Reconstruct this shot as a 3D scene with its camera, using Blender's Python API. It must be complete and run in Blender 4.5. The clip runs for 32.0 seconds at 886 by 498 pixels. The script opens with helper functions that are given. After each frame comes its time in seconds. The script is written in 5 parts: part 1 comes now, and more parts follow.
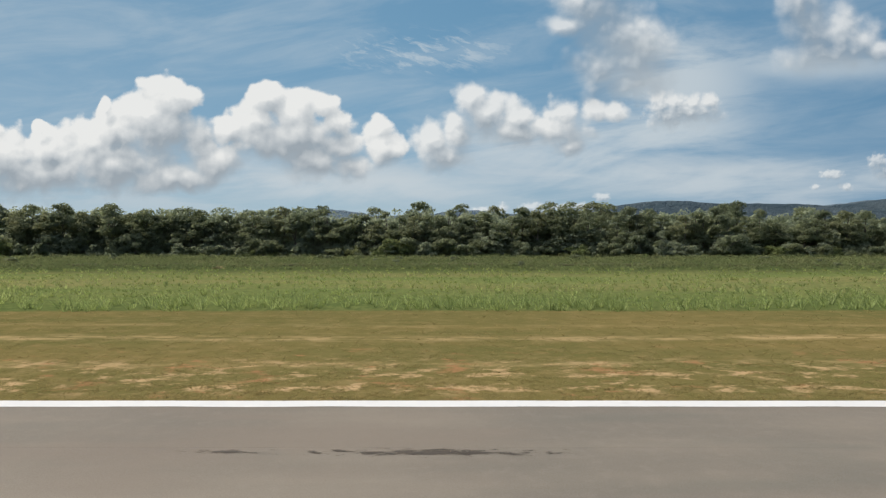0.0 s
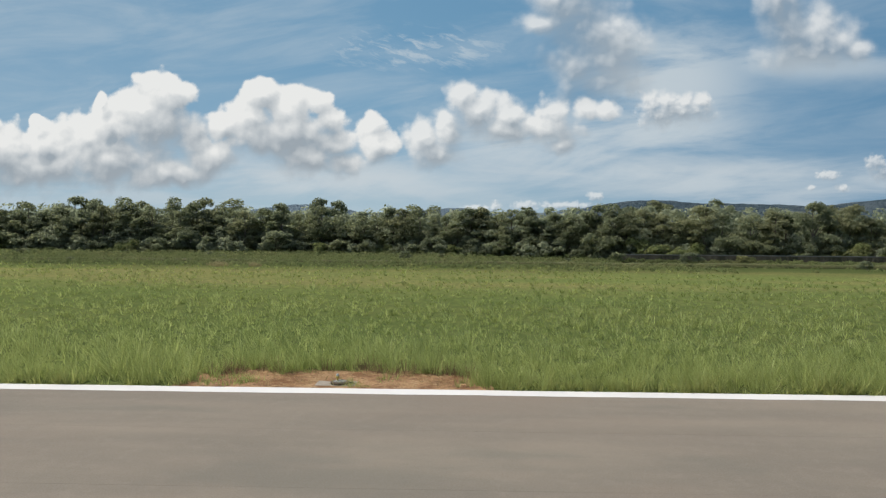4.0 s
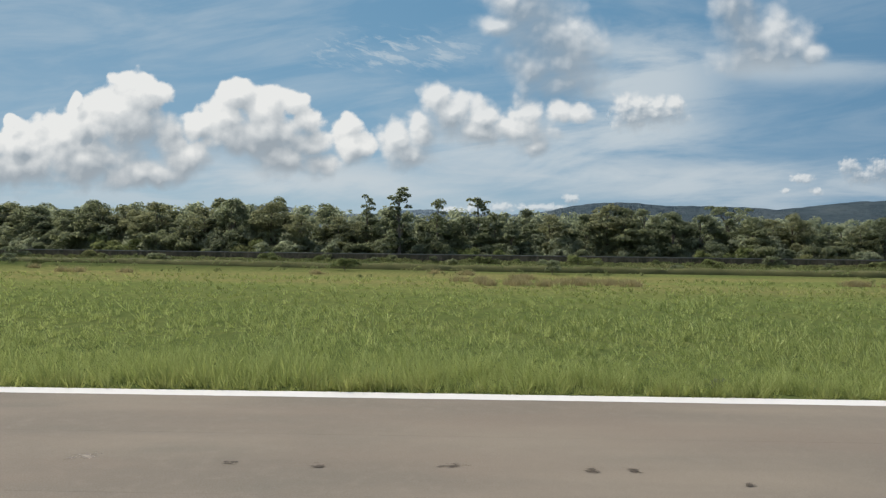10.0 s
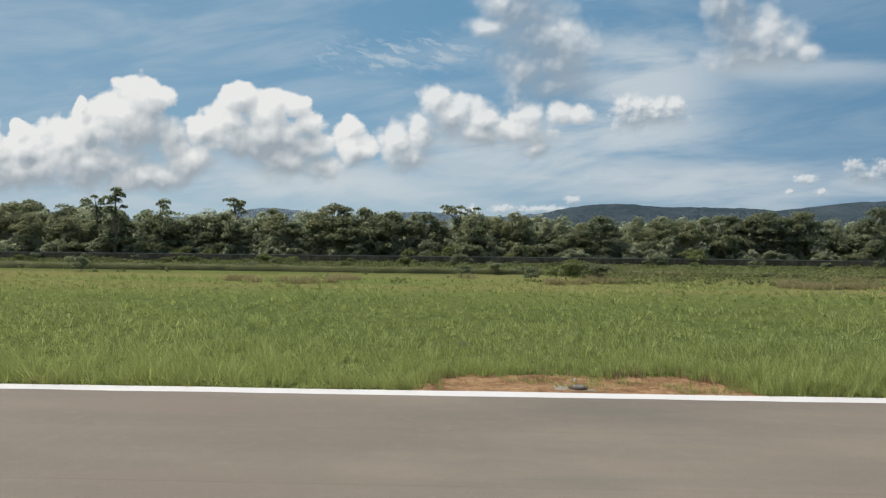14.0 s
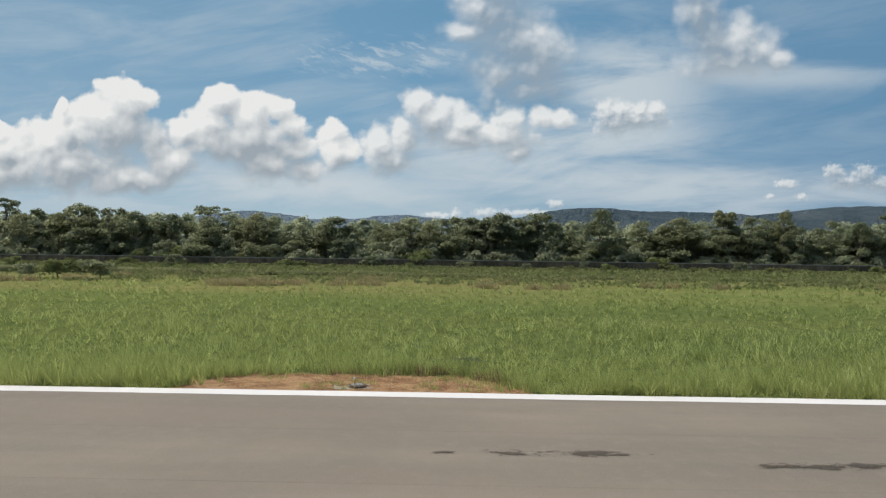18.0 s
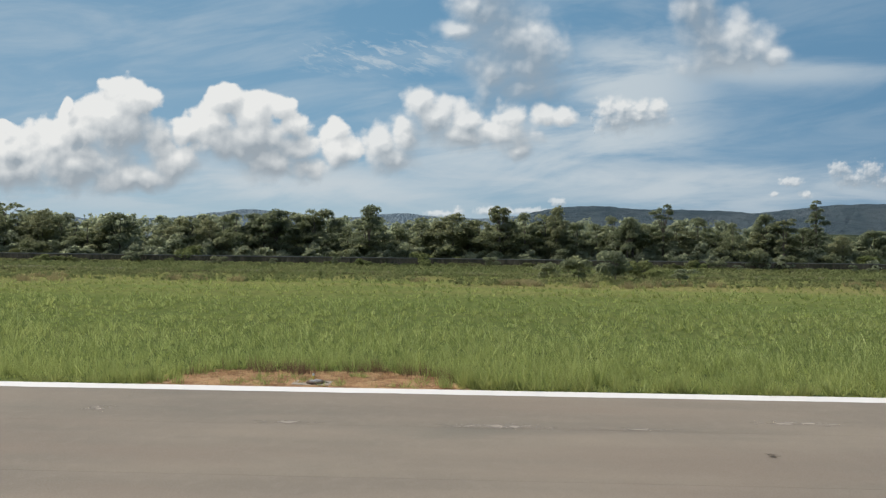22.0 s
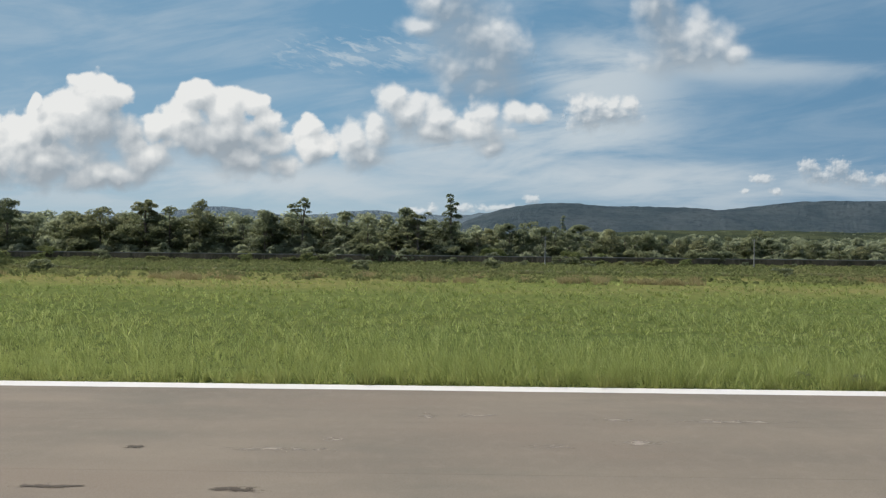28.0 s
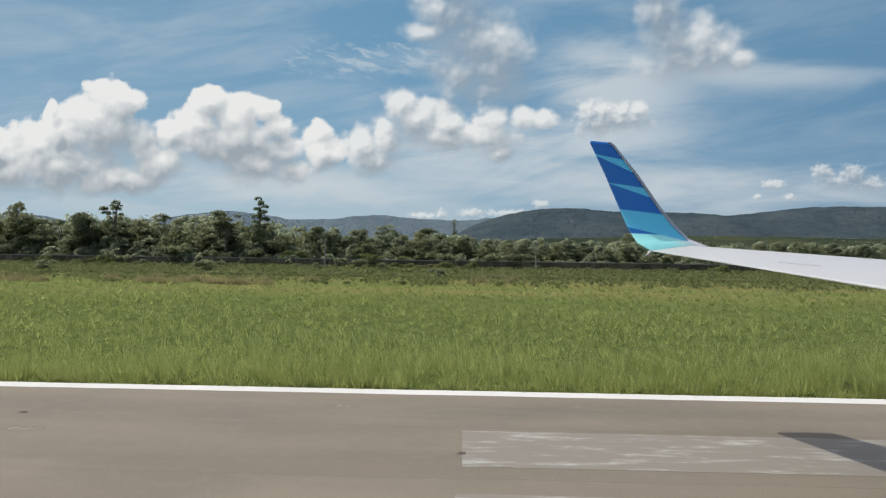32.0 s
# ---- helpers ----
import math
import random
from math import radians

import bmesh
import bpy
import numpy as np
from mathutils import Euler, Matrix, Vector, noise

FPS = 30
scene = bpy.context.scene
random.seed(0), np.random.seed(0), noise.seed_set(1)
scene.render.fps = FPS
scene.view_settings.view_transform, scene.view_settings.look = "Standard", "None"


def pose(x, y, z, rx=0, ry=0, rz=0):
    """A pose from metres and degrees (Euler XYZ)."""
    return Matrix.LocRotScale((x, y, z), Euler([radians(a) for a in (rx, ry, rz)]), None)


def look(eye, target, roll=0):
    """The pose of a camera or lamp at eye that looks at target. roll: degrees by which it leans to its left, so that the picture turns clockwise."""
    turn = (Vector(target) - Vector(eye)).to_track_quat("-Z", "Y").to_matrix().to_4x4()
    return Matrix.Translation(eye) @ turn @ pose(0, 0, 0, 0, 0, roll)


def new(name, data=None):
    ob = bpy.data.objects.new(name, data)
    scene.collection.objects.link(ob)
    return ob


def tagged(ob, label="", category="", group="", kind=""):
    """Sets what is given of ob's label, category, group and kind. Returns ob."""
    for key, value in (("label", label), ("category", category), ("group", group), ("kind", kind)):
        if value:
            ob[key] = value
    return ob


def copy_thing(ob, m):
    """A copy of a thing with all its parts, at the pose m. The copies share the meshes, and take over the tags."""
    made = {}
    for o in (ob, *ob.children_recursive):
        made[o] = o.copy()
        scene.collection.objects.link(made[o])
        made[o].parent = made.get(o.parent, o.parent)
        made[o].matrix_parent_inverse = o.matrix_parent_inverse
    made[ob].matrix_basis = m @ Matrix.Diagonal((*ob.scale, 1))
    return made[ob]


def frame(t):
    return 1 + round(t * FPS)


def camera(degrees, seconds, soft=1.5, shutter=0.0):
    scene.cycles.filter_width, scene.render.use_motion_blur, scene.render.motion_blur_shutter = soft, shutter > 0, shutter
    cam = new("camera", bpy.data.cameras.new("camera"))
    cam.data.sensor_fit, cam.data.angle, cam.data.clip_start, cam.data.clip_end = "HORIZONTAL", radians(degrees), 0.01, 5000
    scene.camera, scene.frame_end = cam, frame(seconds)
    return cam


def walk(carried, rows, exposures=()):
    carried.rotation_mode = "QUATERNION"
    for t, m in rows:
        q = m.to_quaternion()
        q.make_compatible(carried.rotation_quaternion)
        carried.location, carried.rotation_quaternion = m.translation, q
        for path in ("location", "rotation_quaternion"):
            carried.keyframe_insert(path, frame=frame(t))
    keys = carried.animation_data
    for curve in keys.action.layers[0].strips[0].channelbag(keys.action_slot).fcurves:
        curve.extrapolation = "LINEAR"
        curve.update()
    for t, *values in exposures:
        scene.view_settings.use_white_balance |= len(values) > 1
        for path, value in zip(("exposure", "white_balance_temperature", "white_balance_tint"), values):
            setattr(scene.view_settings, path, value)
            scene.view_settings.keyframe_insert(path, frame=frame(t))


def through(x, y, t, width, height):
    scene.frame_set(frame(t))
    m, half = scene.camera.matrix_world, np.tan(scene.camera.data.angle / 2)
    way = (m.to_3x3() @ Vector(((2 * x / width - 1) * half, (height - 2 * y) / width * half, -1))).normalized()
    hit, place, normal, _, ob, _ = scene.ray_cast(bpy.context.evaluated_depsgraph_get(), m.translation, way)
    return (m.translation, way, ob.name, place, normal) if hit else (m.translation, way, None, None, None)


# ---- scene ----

# ---------------------------------------------------------------- camera
cam = camera(67.15, 32.0, soft=1.3)
walk(cam, [
    (0.0, pose(-80.94, 1.60, 3.831, 89.74, 0.05, 0.21)),
    (0.5, pose(-61.53, 1.45, 3.831, 89.66, -0.03, 0.04)),
    (1.0, pose(-42.72, 1.29, 3.831, 90.27, 0.04, -0.02)),
    (1.5, pose(-24.53, 1.14, 3.831, 89.09, -0.08, 0.60)),
    (2.0, pose(-6.97, 1.00, 3.831, 89.56, -0.14, 0.73)),
    (2.5, pose(9.91, 0.88, 3.831, 89.59, -0.21, 0.75)),
    (3.0, pose(26.05, 0.78, 3.831, 90.16, -0.12, 0.36)),
    (3.5, pose(41.41, 0.71, 3.831, 89.61, -0.48, 0.79)),
    (4.0, pose(55.98, 0.66, 3.831, 89.53, -0.54, 1.15)),
    (4.5, pose(69.83, 0.63, 3.831, 89.58, -0.52, 1.42)),
    (5.0, pose(83.06, 0.63, 3.831, 89.68, -0.45, 1.60)),
    (5.5, pose(95.79, 0.67, 3.831, 89.69, -0.42, 1.65)),
    (6.0, pose(108.13, 0.72, 3.831, 89.50, -0.45, 1.56)),
    (6.5, pose(120.10, 0.80, 3.831, 89.63, -0.55, 1.36)),
    (7.0, pose(131.78, 0.88, 3.831, 89.86, -0.66, 1.21)),
    (7.5, pose(143.15, 0.95, 3.831, 89.64, -0.73, 1.05)),
    (8.0, pose(154.10, 0.99, 3.831, 89.98, -0.71, 0.74)),
    (8.5, pose(164.52, 1.01, 3.831, 90.10, -0.85, 0.44)),
    (9.0, pose(174.48, 1.00, 3.831, 89.80, -0.75, 0.27)),
    (9.5, pose(184.18, 0.95, 3.831, 90.22, -0.78, 0.51)),
    (10.0, pose(193.62, 0.89, 3.831, 89.69, -0.73, 0.71)),
    (10.5, pose(202.78, 0.80, 3.831, 90.24, -0.76, 0.87)),
    (11.0, pose(211.67, 0.72, 3.831, 89.74, -0.78, 0.96)),
    (11.5, pose(220.29, 0.64, 3.831, 90.30, -0.72, 0.97)),
    (12.0, pose(228.77, 0.56, 3.831, 89.56, -0.64, 1.08)),
    (12.5, pose(237.15, 0.49, 3.831, 90.06, -0.63, 1.31)),
    (13.0, pose(245.29, 0.42, 3.831, 89.63, -0.58, 1.48)),
    (13.5, pose(253.18, 0.36, 3.831, 89.83, -0.61, 1.70)),
    (14.0, pose(260.87, 0.31, 3.831, 89.86, -0.59, 1.62)),
    (14.5, pose(268.43, 0.26, 3.831, 89.61, -0.68, 1.46)),
    (15.0, pose(275.91, 0.23, 3.831, 89.65, -0.68, 1.31)),
    (15.5, pose(283.33, 0.20, 3.831, 89.83, -0.68, 1.16)),
    (16.0, pose(290.71, 0.18, 3.831, 89.99, -0.68, 1.04)),
    (16.5, pose(298.07, 0.15, 3.831, 90.05, -0.65, 0.94)),
    (17.0, pose(305.37, 0.12, 3.831, 89.84, -0.65, 0.88)),
    (17.5, pose(312.54, 0.10, 3.831, 90.12, -0.70, 0.82)),
    (18.0, pose(319.49, 0.07, 3.831, 90.17, -0.76, 0.85)),
    (18.5, pose(326.22, 0.05, 3.831, 90.09, -0.75, 1.17)),
    (19.0, pose(332.98, 0.02, 3.831, 90.02, -0.64, 1.32)),
    (19.5, pose(339.85, -0.01, 3.831, 90.00, -0.70, 1.45)),
    (20.0, pose(346.78, -0.04, 3.831, 90.31, -0.67, 1.66)),
    (20.5, pose(353.66, -0.07, 3.831, 90.01, -0.67, 1.92)),
    (21.0, pose(360.44, -0.08, 3.831, 90.21, -0.71, 1.92)),
    (21.5, pose(367.11, -0.09, 3.831, 89.94, -0.64, 1.79)),
    (22.0, pose(373.76, -0.10, 3.831, 90.03, -0.73, 1.68)),
    (22.5, pose(380.41, -0.11, 3.831, 90.09, -0.70, 1.47)),
    (23.0, pose(387.05, -0.11, 3.831, 90.37, -0.54, 1.43)),
    (23.5, pose(393.65, -0.13, 3.831, 89.79, -0.49, 1.39)),
    (24.0, pose(400.23, -0.15, 3.831, 89.91, -0.54, 1.34)),
    (24.5, pose(406.84, -0.16, 3.831, 90.56, -0.71, 1.28)),
    (25.0, pose(413.52, -0.18, 3.831, 89.99, -0.74, 1.23)),
    (25.5, pose(420.27, -0.19, 3.831, 89.74, -0.71, 1.16)),
    (26.0, pose(427.02, -0.20, 3.831, 89.81, -0.75, 0.99)),
    (26.5, pose(433.69, -0.20, 3.831, 90.03, -0.81, 0.77)),
    (27.0, pose(440.23, -0.21, 3.831, 90.21, -0.82, 0.56)),
    (27.5, pose(446.60, -0.21, 3.831, 90.13, -0.78, 0.42)),
    (28.0, pose(452.80, -0.22, 3.831, 89.80, -0.62, 0.41)),
    (28.5, pose(458.88, -0.24, 3.831, 89.81, -0.67, 0.51)),
    (29.0, pose(464.89, -0.25, 3.831, 89.77, -0.78, 0.74)),
    (29.5, pose(470.88, -0.27, 3.831, 90.01, -0.84, 1.02)),
    (30.0, pose(476.87, -0.28, 3.831, 90.01, -0.75, 1.30)),
    (30.5, pose(482.90, -0.29, 3.831, 90.14, -0.78, 1.51)),
    (31.0, pose(488.93, -0.30, 3.831, 90.28, -0.75, 1.65)),
    (31.5, pose(494.88, -0.30, 3.831, 90.21, -0.71, 1.76)),
    (32.0, pose(500.67, -0.30, 3.831, 90.22, -0.80, 1.74)),
], exposures=[(0.0, 0.0), (32.0, 0.0)])

# ---------------------------------------------------------------- sky and sun
SUN_WAY = Vector((-4.4, 1.95, 6.52)).normalized()
world = bpy.data.worlds.new("sky")
world.use_nodes = True
scene.world = world
wn, wl = world.node_tree.nodes, world.node_tree.links
sky = wn.new("ShaderNodeTexSky")
sky.sky_type, sky.sun_disc = "NISHITA", False
sky.sun_elevation, sky.sun_rotation = math.asin(SUN_WAY.z), math.atan2(SUN_WAY.x, SUN_WAY.y)
sky.air_density, sky.dust_density, sky.ozone_density = 1.0, 3.0, 0.6
wl.new(sky.outputs[0], wn["Background"].inputs[0])
wn["Background"].inputs[1].default_value = 0.15
lamp = bpy.data.lights.new("sun", "SUN")
lamp.energy, lamp.angle, lamp.color = 2.95, radians(0.53), (1.0, 0.955, 0.87)
sun = new("sun", lamp)
sun.matrix_world = look(SUN_WAY * 50, (0, 0, 0))


# ---------------------------------------------------------------- node helpers
class Nodes:
    """Short calls for building one material's node tree."""

    def __init__(self, name):
        self.mat = bpy.data.materials.new(name)
        self.mat.use_nodes = True
        self.t = self.mat.node_tree
        self.bsdf = self.t.nodes["Principled BSDF"]
        self.out = self.t.nodes["Material Output"]

    def put(self, socket, value):
        if hasattr(value, "is_output"):
            self.t.links.new(value, socket)
        elif value is not None:
            if isinstance(value, tuple) and len(value) == 3 and socket.type == "RGBA":
                value = (*value, 1)
            socket.default_value = value

    def node(self, kind, *values, out=0, operation="", clamp=False):
        n = self.t.nodes.new(kind)
        if operation:
            n.operation = operation
        if clamp:
            n.use_clamp = True
        for i, v in enumerate(values):
            self.put(n.inputs[i], v)
        return n.outputs[out]

    def math(self, op, a, b=None, c=None, clamp=False):
        return self.node("ShaderNodeMath", a, b, c, operation=op, clamp=clamp)

    def vec(self, op, a, b=None, out=0):
        return self.node("ShaderNodeVectorMath", a, b, operation=op, out=out)

    def pos(self):
        return self.node("ShaderNodeNewGeometry")

    def noise(self, vector, scale, detail=4.0, rough=0.55, distortion=0.0, out=0):
        n = self.t.nodes.new("ShaderNodeTexNoise")
        self.put(n.inputs["Vector"], vector)
        for k, v in (("Scale", scale), ("Detail", detail), ("Roughness", rough), ("Distortion", distortion)):
            self.put(n.inputs[k], v)
        return n.outputs[out]

    def ramp(self, fac, *stops):
        n = self.t.nodes.new("ShaderNodeValToRGB")
        while len(n.color_ramp.elements) < len(stops):
            n.color_ramp.elements.new(0.5)
        for e, (p, c) in zip(n.color_ramp.elements, stops):
            e.position, e.color = p, (*c, 1) if isinstance(c, tuple) else (c, c, c, 1)
        self.put(n.inputs[0], fac)
        return n.outputs[0]

    def step(self, value, low, high):
        n = self.t.nodes.new("ShaderNodeMapRange")
        n.interpolation_type = "SMOOTHSTEP"
        self.put(n.inputs[0], value)
        self.put(n.inputs[1], low)
        self.put(n.inputs[2], high)
        return n.outputs[0]

    def mix(self, fac, a, b, blend="MIX"):
        n = self.t.nodes.new("ShaderNodeMix")
        n.data_type, n.blend_type = "RGBA", blend
        self.put(n.inputs[0], fac)
        self.put(n.inputs[6], a)
        self.put(n.inputs[7], b)
        return n.outputs[2]

    def split(self, vector):
        n = self.t.nodes.new("ShaderNodeSeparateXYZ")
        self.put(n.inputs[0], vector)
        return n.outputs

    def bump(self, height, strength=0.5, distance=0.02):
        n = self.t.nodes.new("ShaderNodeBump")
        n.inputs["Strength"].default_value, n.inputs["Distance"].default_value = strength, distance
        self.put(n.inputs["Height"], height)
        self.put(self.bsdf.inputs["Normal"], n.outputs[0])

    def done(self, color=None, rough=None, metal=None, coat=None, shine=None):
        self.put(self.bsdf.inputs["Specular IOR Level"], shine)
        self.put(self.bsdf.inputs["Base Color"], color)
        self.put(self.bsdf.inputs["Roughness"], rough)
        self.put(self.bsdf.inputs["Metallic"], metal)
        self.put(self.bsdf.inputs["Coat Weight"], coat)
        return self.mat

    def shader(self, value):
        self.t.links.new(value, self.out.inputs[0])
        return self.mat


# ---------------------------------------------------------------- materials
def scaled(n, sx, sy, sz):
    return n.vec("MULTIPLY", n.pos(), (sx, sy, sz))


def make_asphalt():
    n = Nodes("asphalt")
    p = n.pos()
    streak = n.noise(scaled(n, 0.10, 0.55, 1), 1.0, 3, 0.5)
    blotch = n.noise(p, 0.16, 4, 0.6)
    grain = n.noise(p, 38.0, 3, 0.7)
    mid = n.noise(p, 2.6, 5, 0.65)
    base = n.mix(n.step(streak, 0.34, 0.68), (0.191, 0.160, 0.114), (0.246, 0.206, 0.145))
    base = n.mix(n.math("MULTIPLY", n.step(blotch, 0.42, 0.70), 0.55), base, (0.160, 0.139, 0.100))
    base = n.mix(n.math("MULTIPLY", n.step(mid, 0.45, 0.75), 0.40), base, (0.261, 0.224, 0.164))
    pink = n.noise(scaled(n, 0.10, 0.30, 1), 1.0, 5, 0.6)
    base = n.mix(n.math("MULTIPLY", n.step(pink, 0.48, 0.68), 0.7), base, (0.214, 0.169, 0.118))
    base = n.mix(n.math("MULTIPLY", n.step(pink, 0.46, 0.30), 0.6), base, (0.145, 0.134, 0.097))
    base = n.mix(0.22, base, n.ramp(grain, (0.25, 0.06), (0.8, 0.36)))
    n.bump(n.math("ADD", n.math("MULTIPLY", grain, 0.6), mid), 0.35, 0.012)
    return n.done(base, n.math("ADD", n.math("MULTIPLY", blotch, 0.15), 0.82), shine=0.12)


def make_paint(name, color, wear_low, wear_high, under=(0.20, 0.185, 0.16)):
    n = Nodes(name)
    p = n.pos()
    wear = n.noise(scaled(n, 0.5, 2.2, 1), 1.4, 8, 0.72)
    dirt = n.noise(p, 0.5, 5, 0.6)
    base = n.mix(n.math("MULTIPLY", n.step(dirt, 0.35, 0.8), 0.22), color, tuple(0.72 * c for c in color))
    base = n.mix(n.step(wear, wear_low, wear_high), base, under)
    n.bump(n.noise(p, 30, 3), 0.25, 0.006)
    return n.done(base, 0.75, shine=0.2)


def make_spot(name, color, low, high, rough):
    """A stain whose ragged border is cut by noise; local x and y run from -1 to 1."""
    n = Nodes(name)
    uv = n.node("ShaderNodeTexCoord", out=3)
    where = n.vec("ADD", uv, n.vec("MULTIPLY", n.node("ShaderNodeObjectInfo", out=5), (37.0, 11.0, 5.0)))
    inside = n.math("SUBTRACT", 1.0, n.vec("LENGTH", uv, out=1))
    ragged = n.noise(n.vec("ADD", n.vec("MULTIPLY", n.pos(), (0.9, 2.4, 1.0)), n.vec("MULTIPLY", where, (0.05, 0.05, 0.0))), 3.0, 8, 0.75)
    mask = n.step(n.math("ADD", inside, n.math("MULTIPLY", n.math("SUBTRACT", ragged, 0.5), 5.2)), low, high)
    tone = n.mix(n.noise(n.pos(), 5.0, 4), color, tuple(0.7 * c for c in color))
    n.done(tone, rough, shine=0.25)
    clear = n.node("ShaderNodeBsdfTransparent")
    return n.shader(n.node("ShaderNodeMixShader", mask, clear, n.bsdf.outputs[0]))


def meadow_color(n):
    """Green meadow with darker and paler drifts and straw-coloured streaks."""
    drift = n.noise(scaled(n, 0.05, 0.12, 0), 1.0, 4, 0.6)
    fine = n.noise(n.pos(), 0.8, 5, 0.65)
    green = n.mix(n.step(drift, 0.36, 0.66), (0.138, 0.180, 0.052), (0.196, 0.218, 0.068))
    green = n.mix(n.math("MULTIPLY", n.step(fine, 0.50, 0.72), 0.55), green, (0.250, 0.268, 0.098))
    patch = n.noise(scaled(n, 0.30, 0.75, 0), 1.0, 5, 0.65)
    green = n.mix(n.math("MULTIPLY", n.step(patch, 0.48, 0.28), 0.75), green, (0.070, 0.108, 0.028))
    green = n.mix(n.math("MULTIPLY", n.step(n.noise(scaled(n, 0.02, 0.30, 0), 1.0, 3, 0.6), 0.52, 0.70), 0.45), green, (0.092, 0.135, 0.036))
    _, y, _ = n.split(n.pos())
    dry = n.math("MULTIPLY", n.step(y, 48.0, 66.0), n.step(n.noise(scaled(n, 0.018, 0.09, 0), 1.0, 4, 0.6), 0.36, 0.60))
    return n.mix(n.math("MULTIPLY", dry, 0.75), green, (0.250, 0.215, 0.088))


def mown_color(n):
    """Cut, dry grass: olive stubble, a pale windrow of hay and bare orange soil by the pavement."""
    _, y, _ = n.split(n.pos())
    slow = n.noise(scaled(n, 0.03, 0.12, 0), 1.0, 4, 0.6)
    base = n.mix(n.step(slow, 0.36, 0.66), (0.128, 0.118, 0.040), (0.184, 0.142, 0.052))
    fine = n.noise(n.pos(), 0.9, 7, 0.72)
    base = n.mix(n.math("MULTIPLY", n.step(fine, 0.46, 0.70), 0.6), base, (0.270, 0.198, 0.085))
    base = n.mix(n.math("MULTIPLY", n.step(fine, 0.46, 0.30), 0.5), base, (0.096, 0.098, 0.030))
    wave = n.math("ADD", y, n.math("MULTIPLY", n.math("SUBTRACT", n.noise(scaled(n, 0.04, 0.04, 0), 1.0, 2), 0.5), 3.0))
    for mid, half, force in ((29.3, 1.3, 0.85), (33.8, 0.9, 0.35), (23.2, 0.8, 0.45)):
        row = n.step(n.math("ABSOLUTE", n.math("SUBTRACT", wave, mid)), half, 0.1)
        row = n.math("MULTIPLY", row, n.step(n.noise(scaled(n, 0.35, 0.8, 0), 1.0, 7, 0.72), 0.40, 0.64))
        base = n.mix(n.math("MULTIPLY", row, force), base, (0.430, 0.310, 0.150))
    litter = n.step(n.noise(scaled(n, 0.8, 1.0, 0), 1.0, 7, 0.72), 0.51, 0.62)
    litter = n.math("MULTIPLY", litter, n.math("MULTIPLY", n.step(y, 25.5, 22.0), n.step(y, 18.4, 19.4)))
    base = n.mix(n.math("MULTIPLY", litter, 0.9), base, (0.480, 0.330, 0.170))
    soil = n.math("MULTIPLY", n.step(n.noise(scaled(n, 0.35, 0.5, 0), 1.3, 6, 0.7), 0.56, 0.66), n.step(y, 28.5, 25.0))
    return n.mix(n.math("MULTIPLY", soil, 0.8), base, (0.330, 0.170, 0.080))


def make_ground():
    n = Nodes("meadow_soil")
    x, y, _ = n.split(n.pos())
    near = meadow_color(n)
    far = n.mix(n.noise(n.pos(), 0.02, 6), (0.050, 0.070, 0.024), (0.085, 0.100, 0.035))
    ragged = n.math("MULTIPLY", n.noise(n.pos(), 0.1, 4), 25.0)
    # Near ground is coloured darker for the shade beneath the grass blades.
    shaded_thatch = n.mix(n.noise(n.pos(), 1.4, 5, 0.65), (0.060, 0.084, 0.026), (0.120, 0.140, 0.048))
    near = n.mix(n.math("MULTIPLY", n.step(y, 70.0, 32.0), 0.72), near, shaded_thatch)
    base = n.mix(n.step(n.math("ADD", y, ragged), 95.0, 125.0), near, far)
    tufts = n.noise(scaled(n, 1.0, 0.35, 1.0), 2.2, 6, 0.75)
    base = n.mix(n.math("MULTIPLY", n.step(tufts, 0.42, 0.62), 0.75), base, (0.062, 0.086, 0.028))
    base = n.mix(n.math("MULTIPLY", n.step(tufts, 0.50, 0.28), 0.30), base, (0.200, 0.216, 0.080))
    ragged = n.math("MULTIPLY", n.math("SUBTRACT", n.noise(scaled(n, 0.25, 0.8, 0), 1.0, 5), 0.5), 9.0)
    mown = n.math("MULTIPLY", n.step(n.math("ADD", x, ragged), -42.5, -46.0), n.step(n.math("ADD", y, n.math("MULTIPLY", ragged, 0.25)), 41.6, 40.4))
    base = n.mix(n.math("MULTIPLY", mown, n.step(y, 8.0, 12.0)), base, mown_color(n))
    n.bump(tufts, 0.5, 0.1)
    return n.done(base, 1.0, shine=0.0)


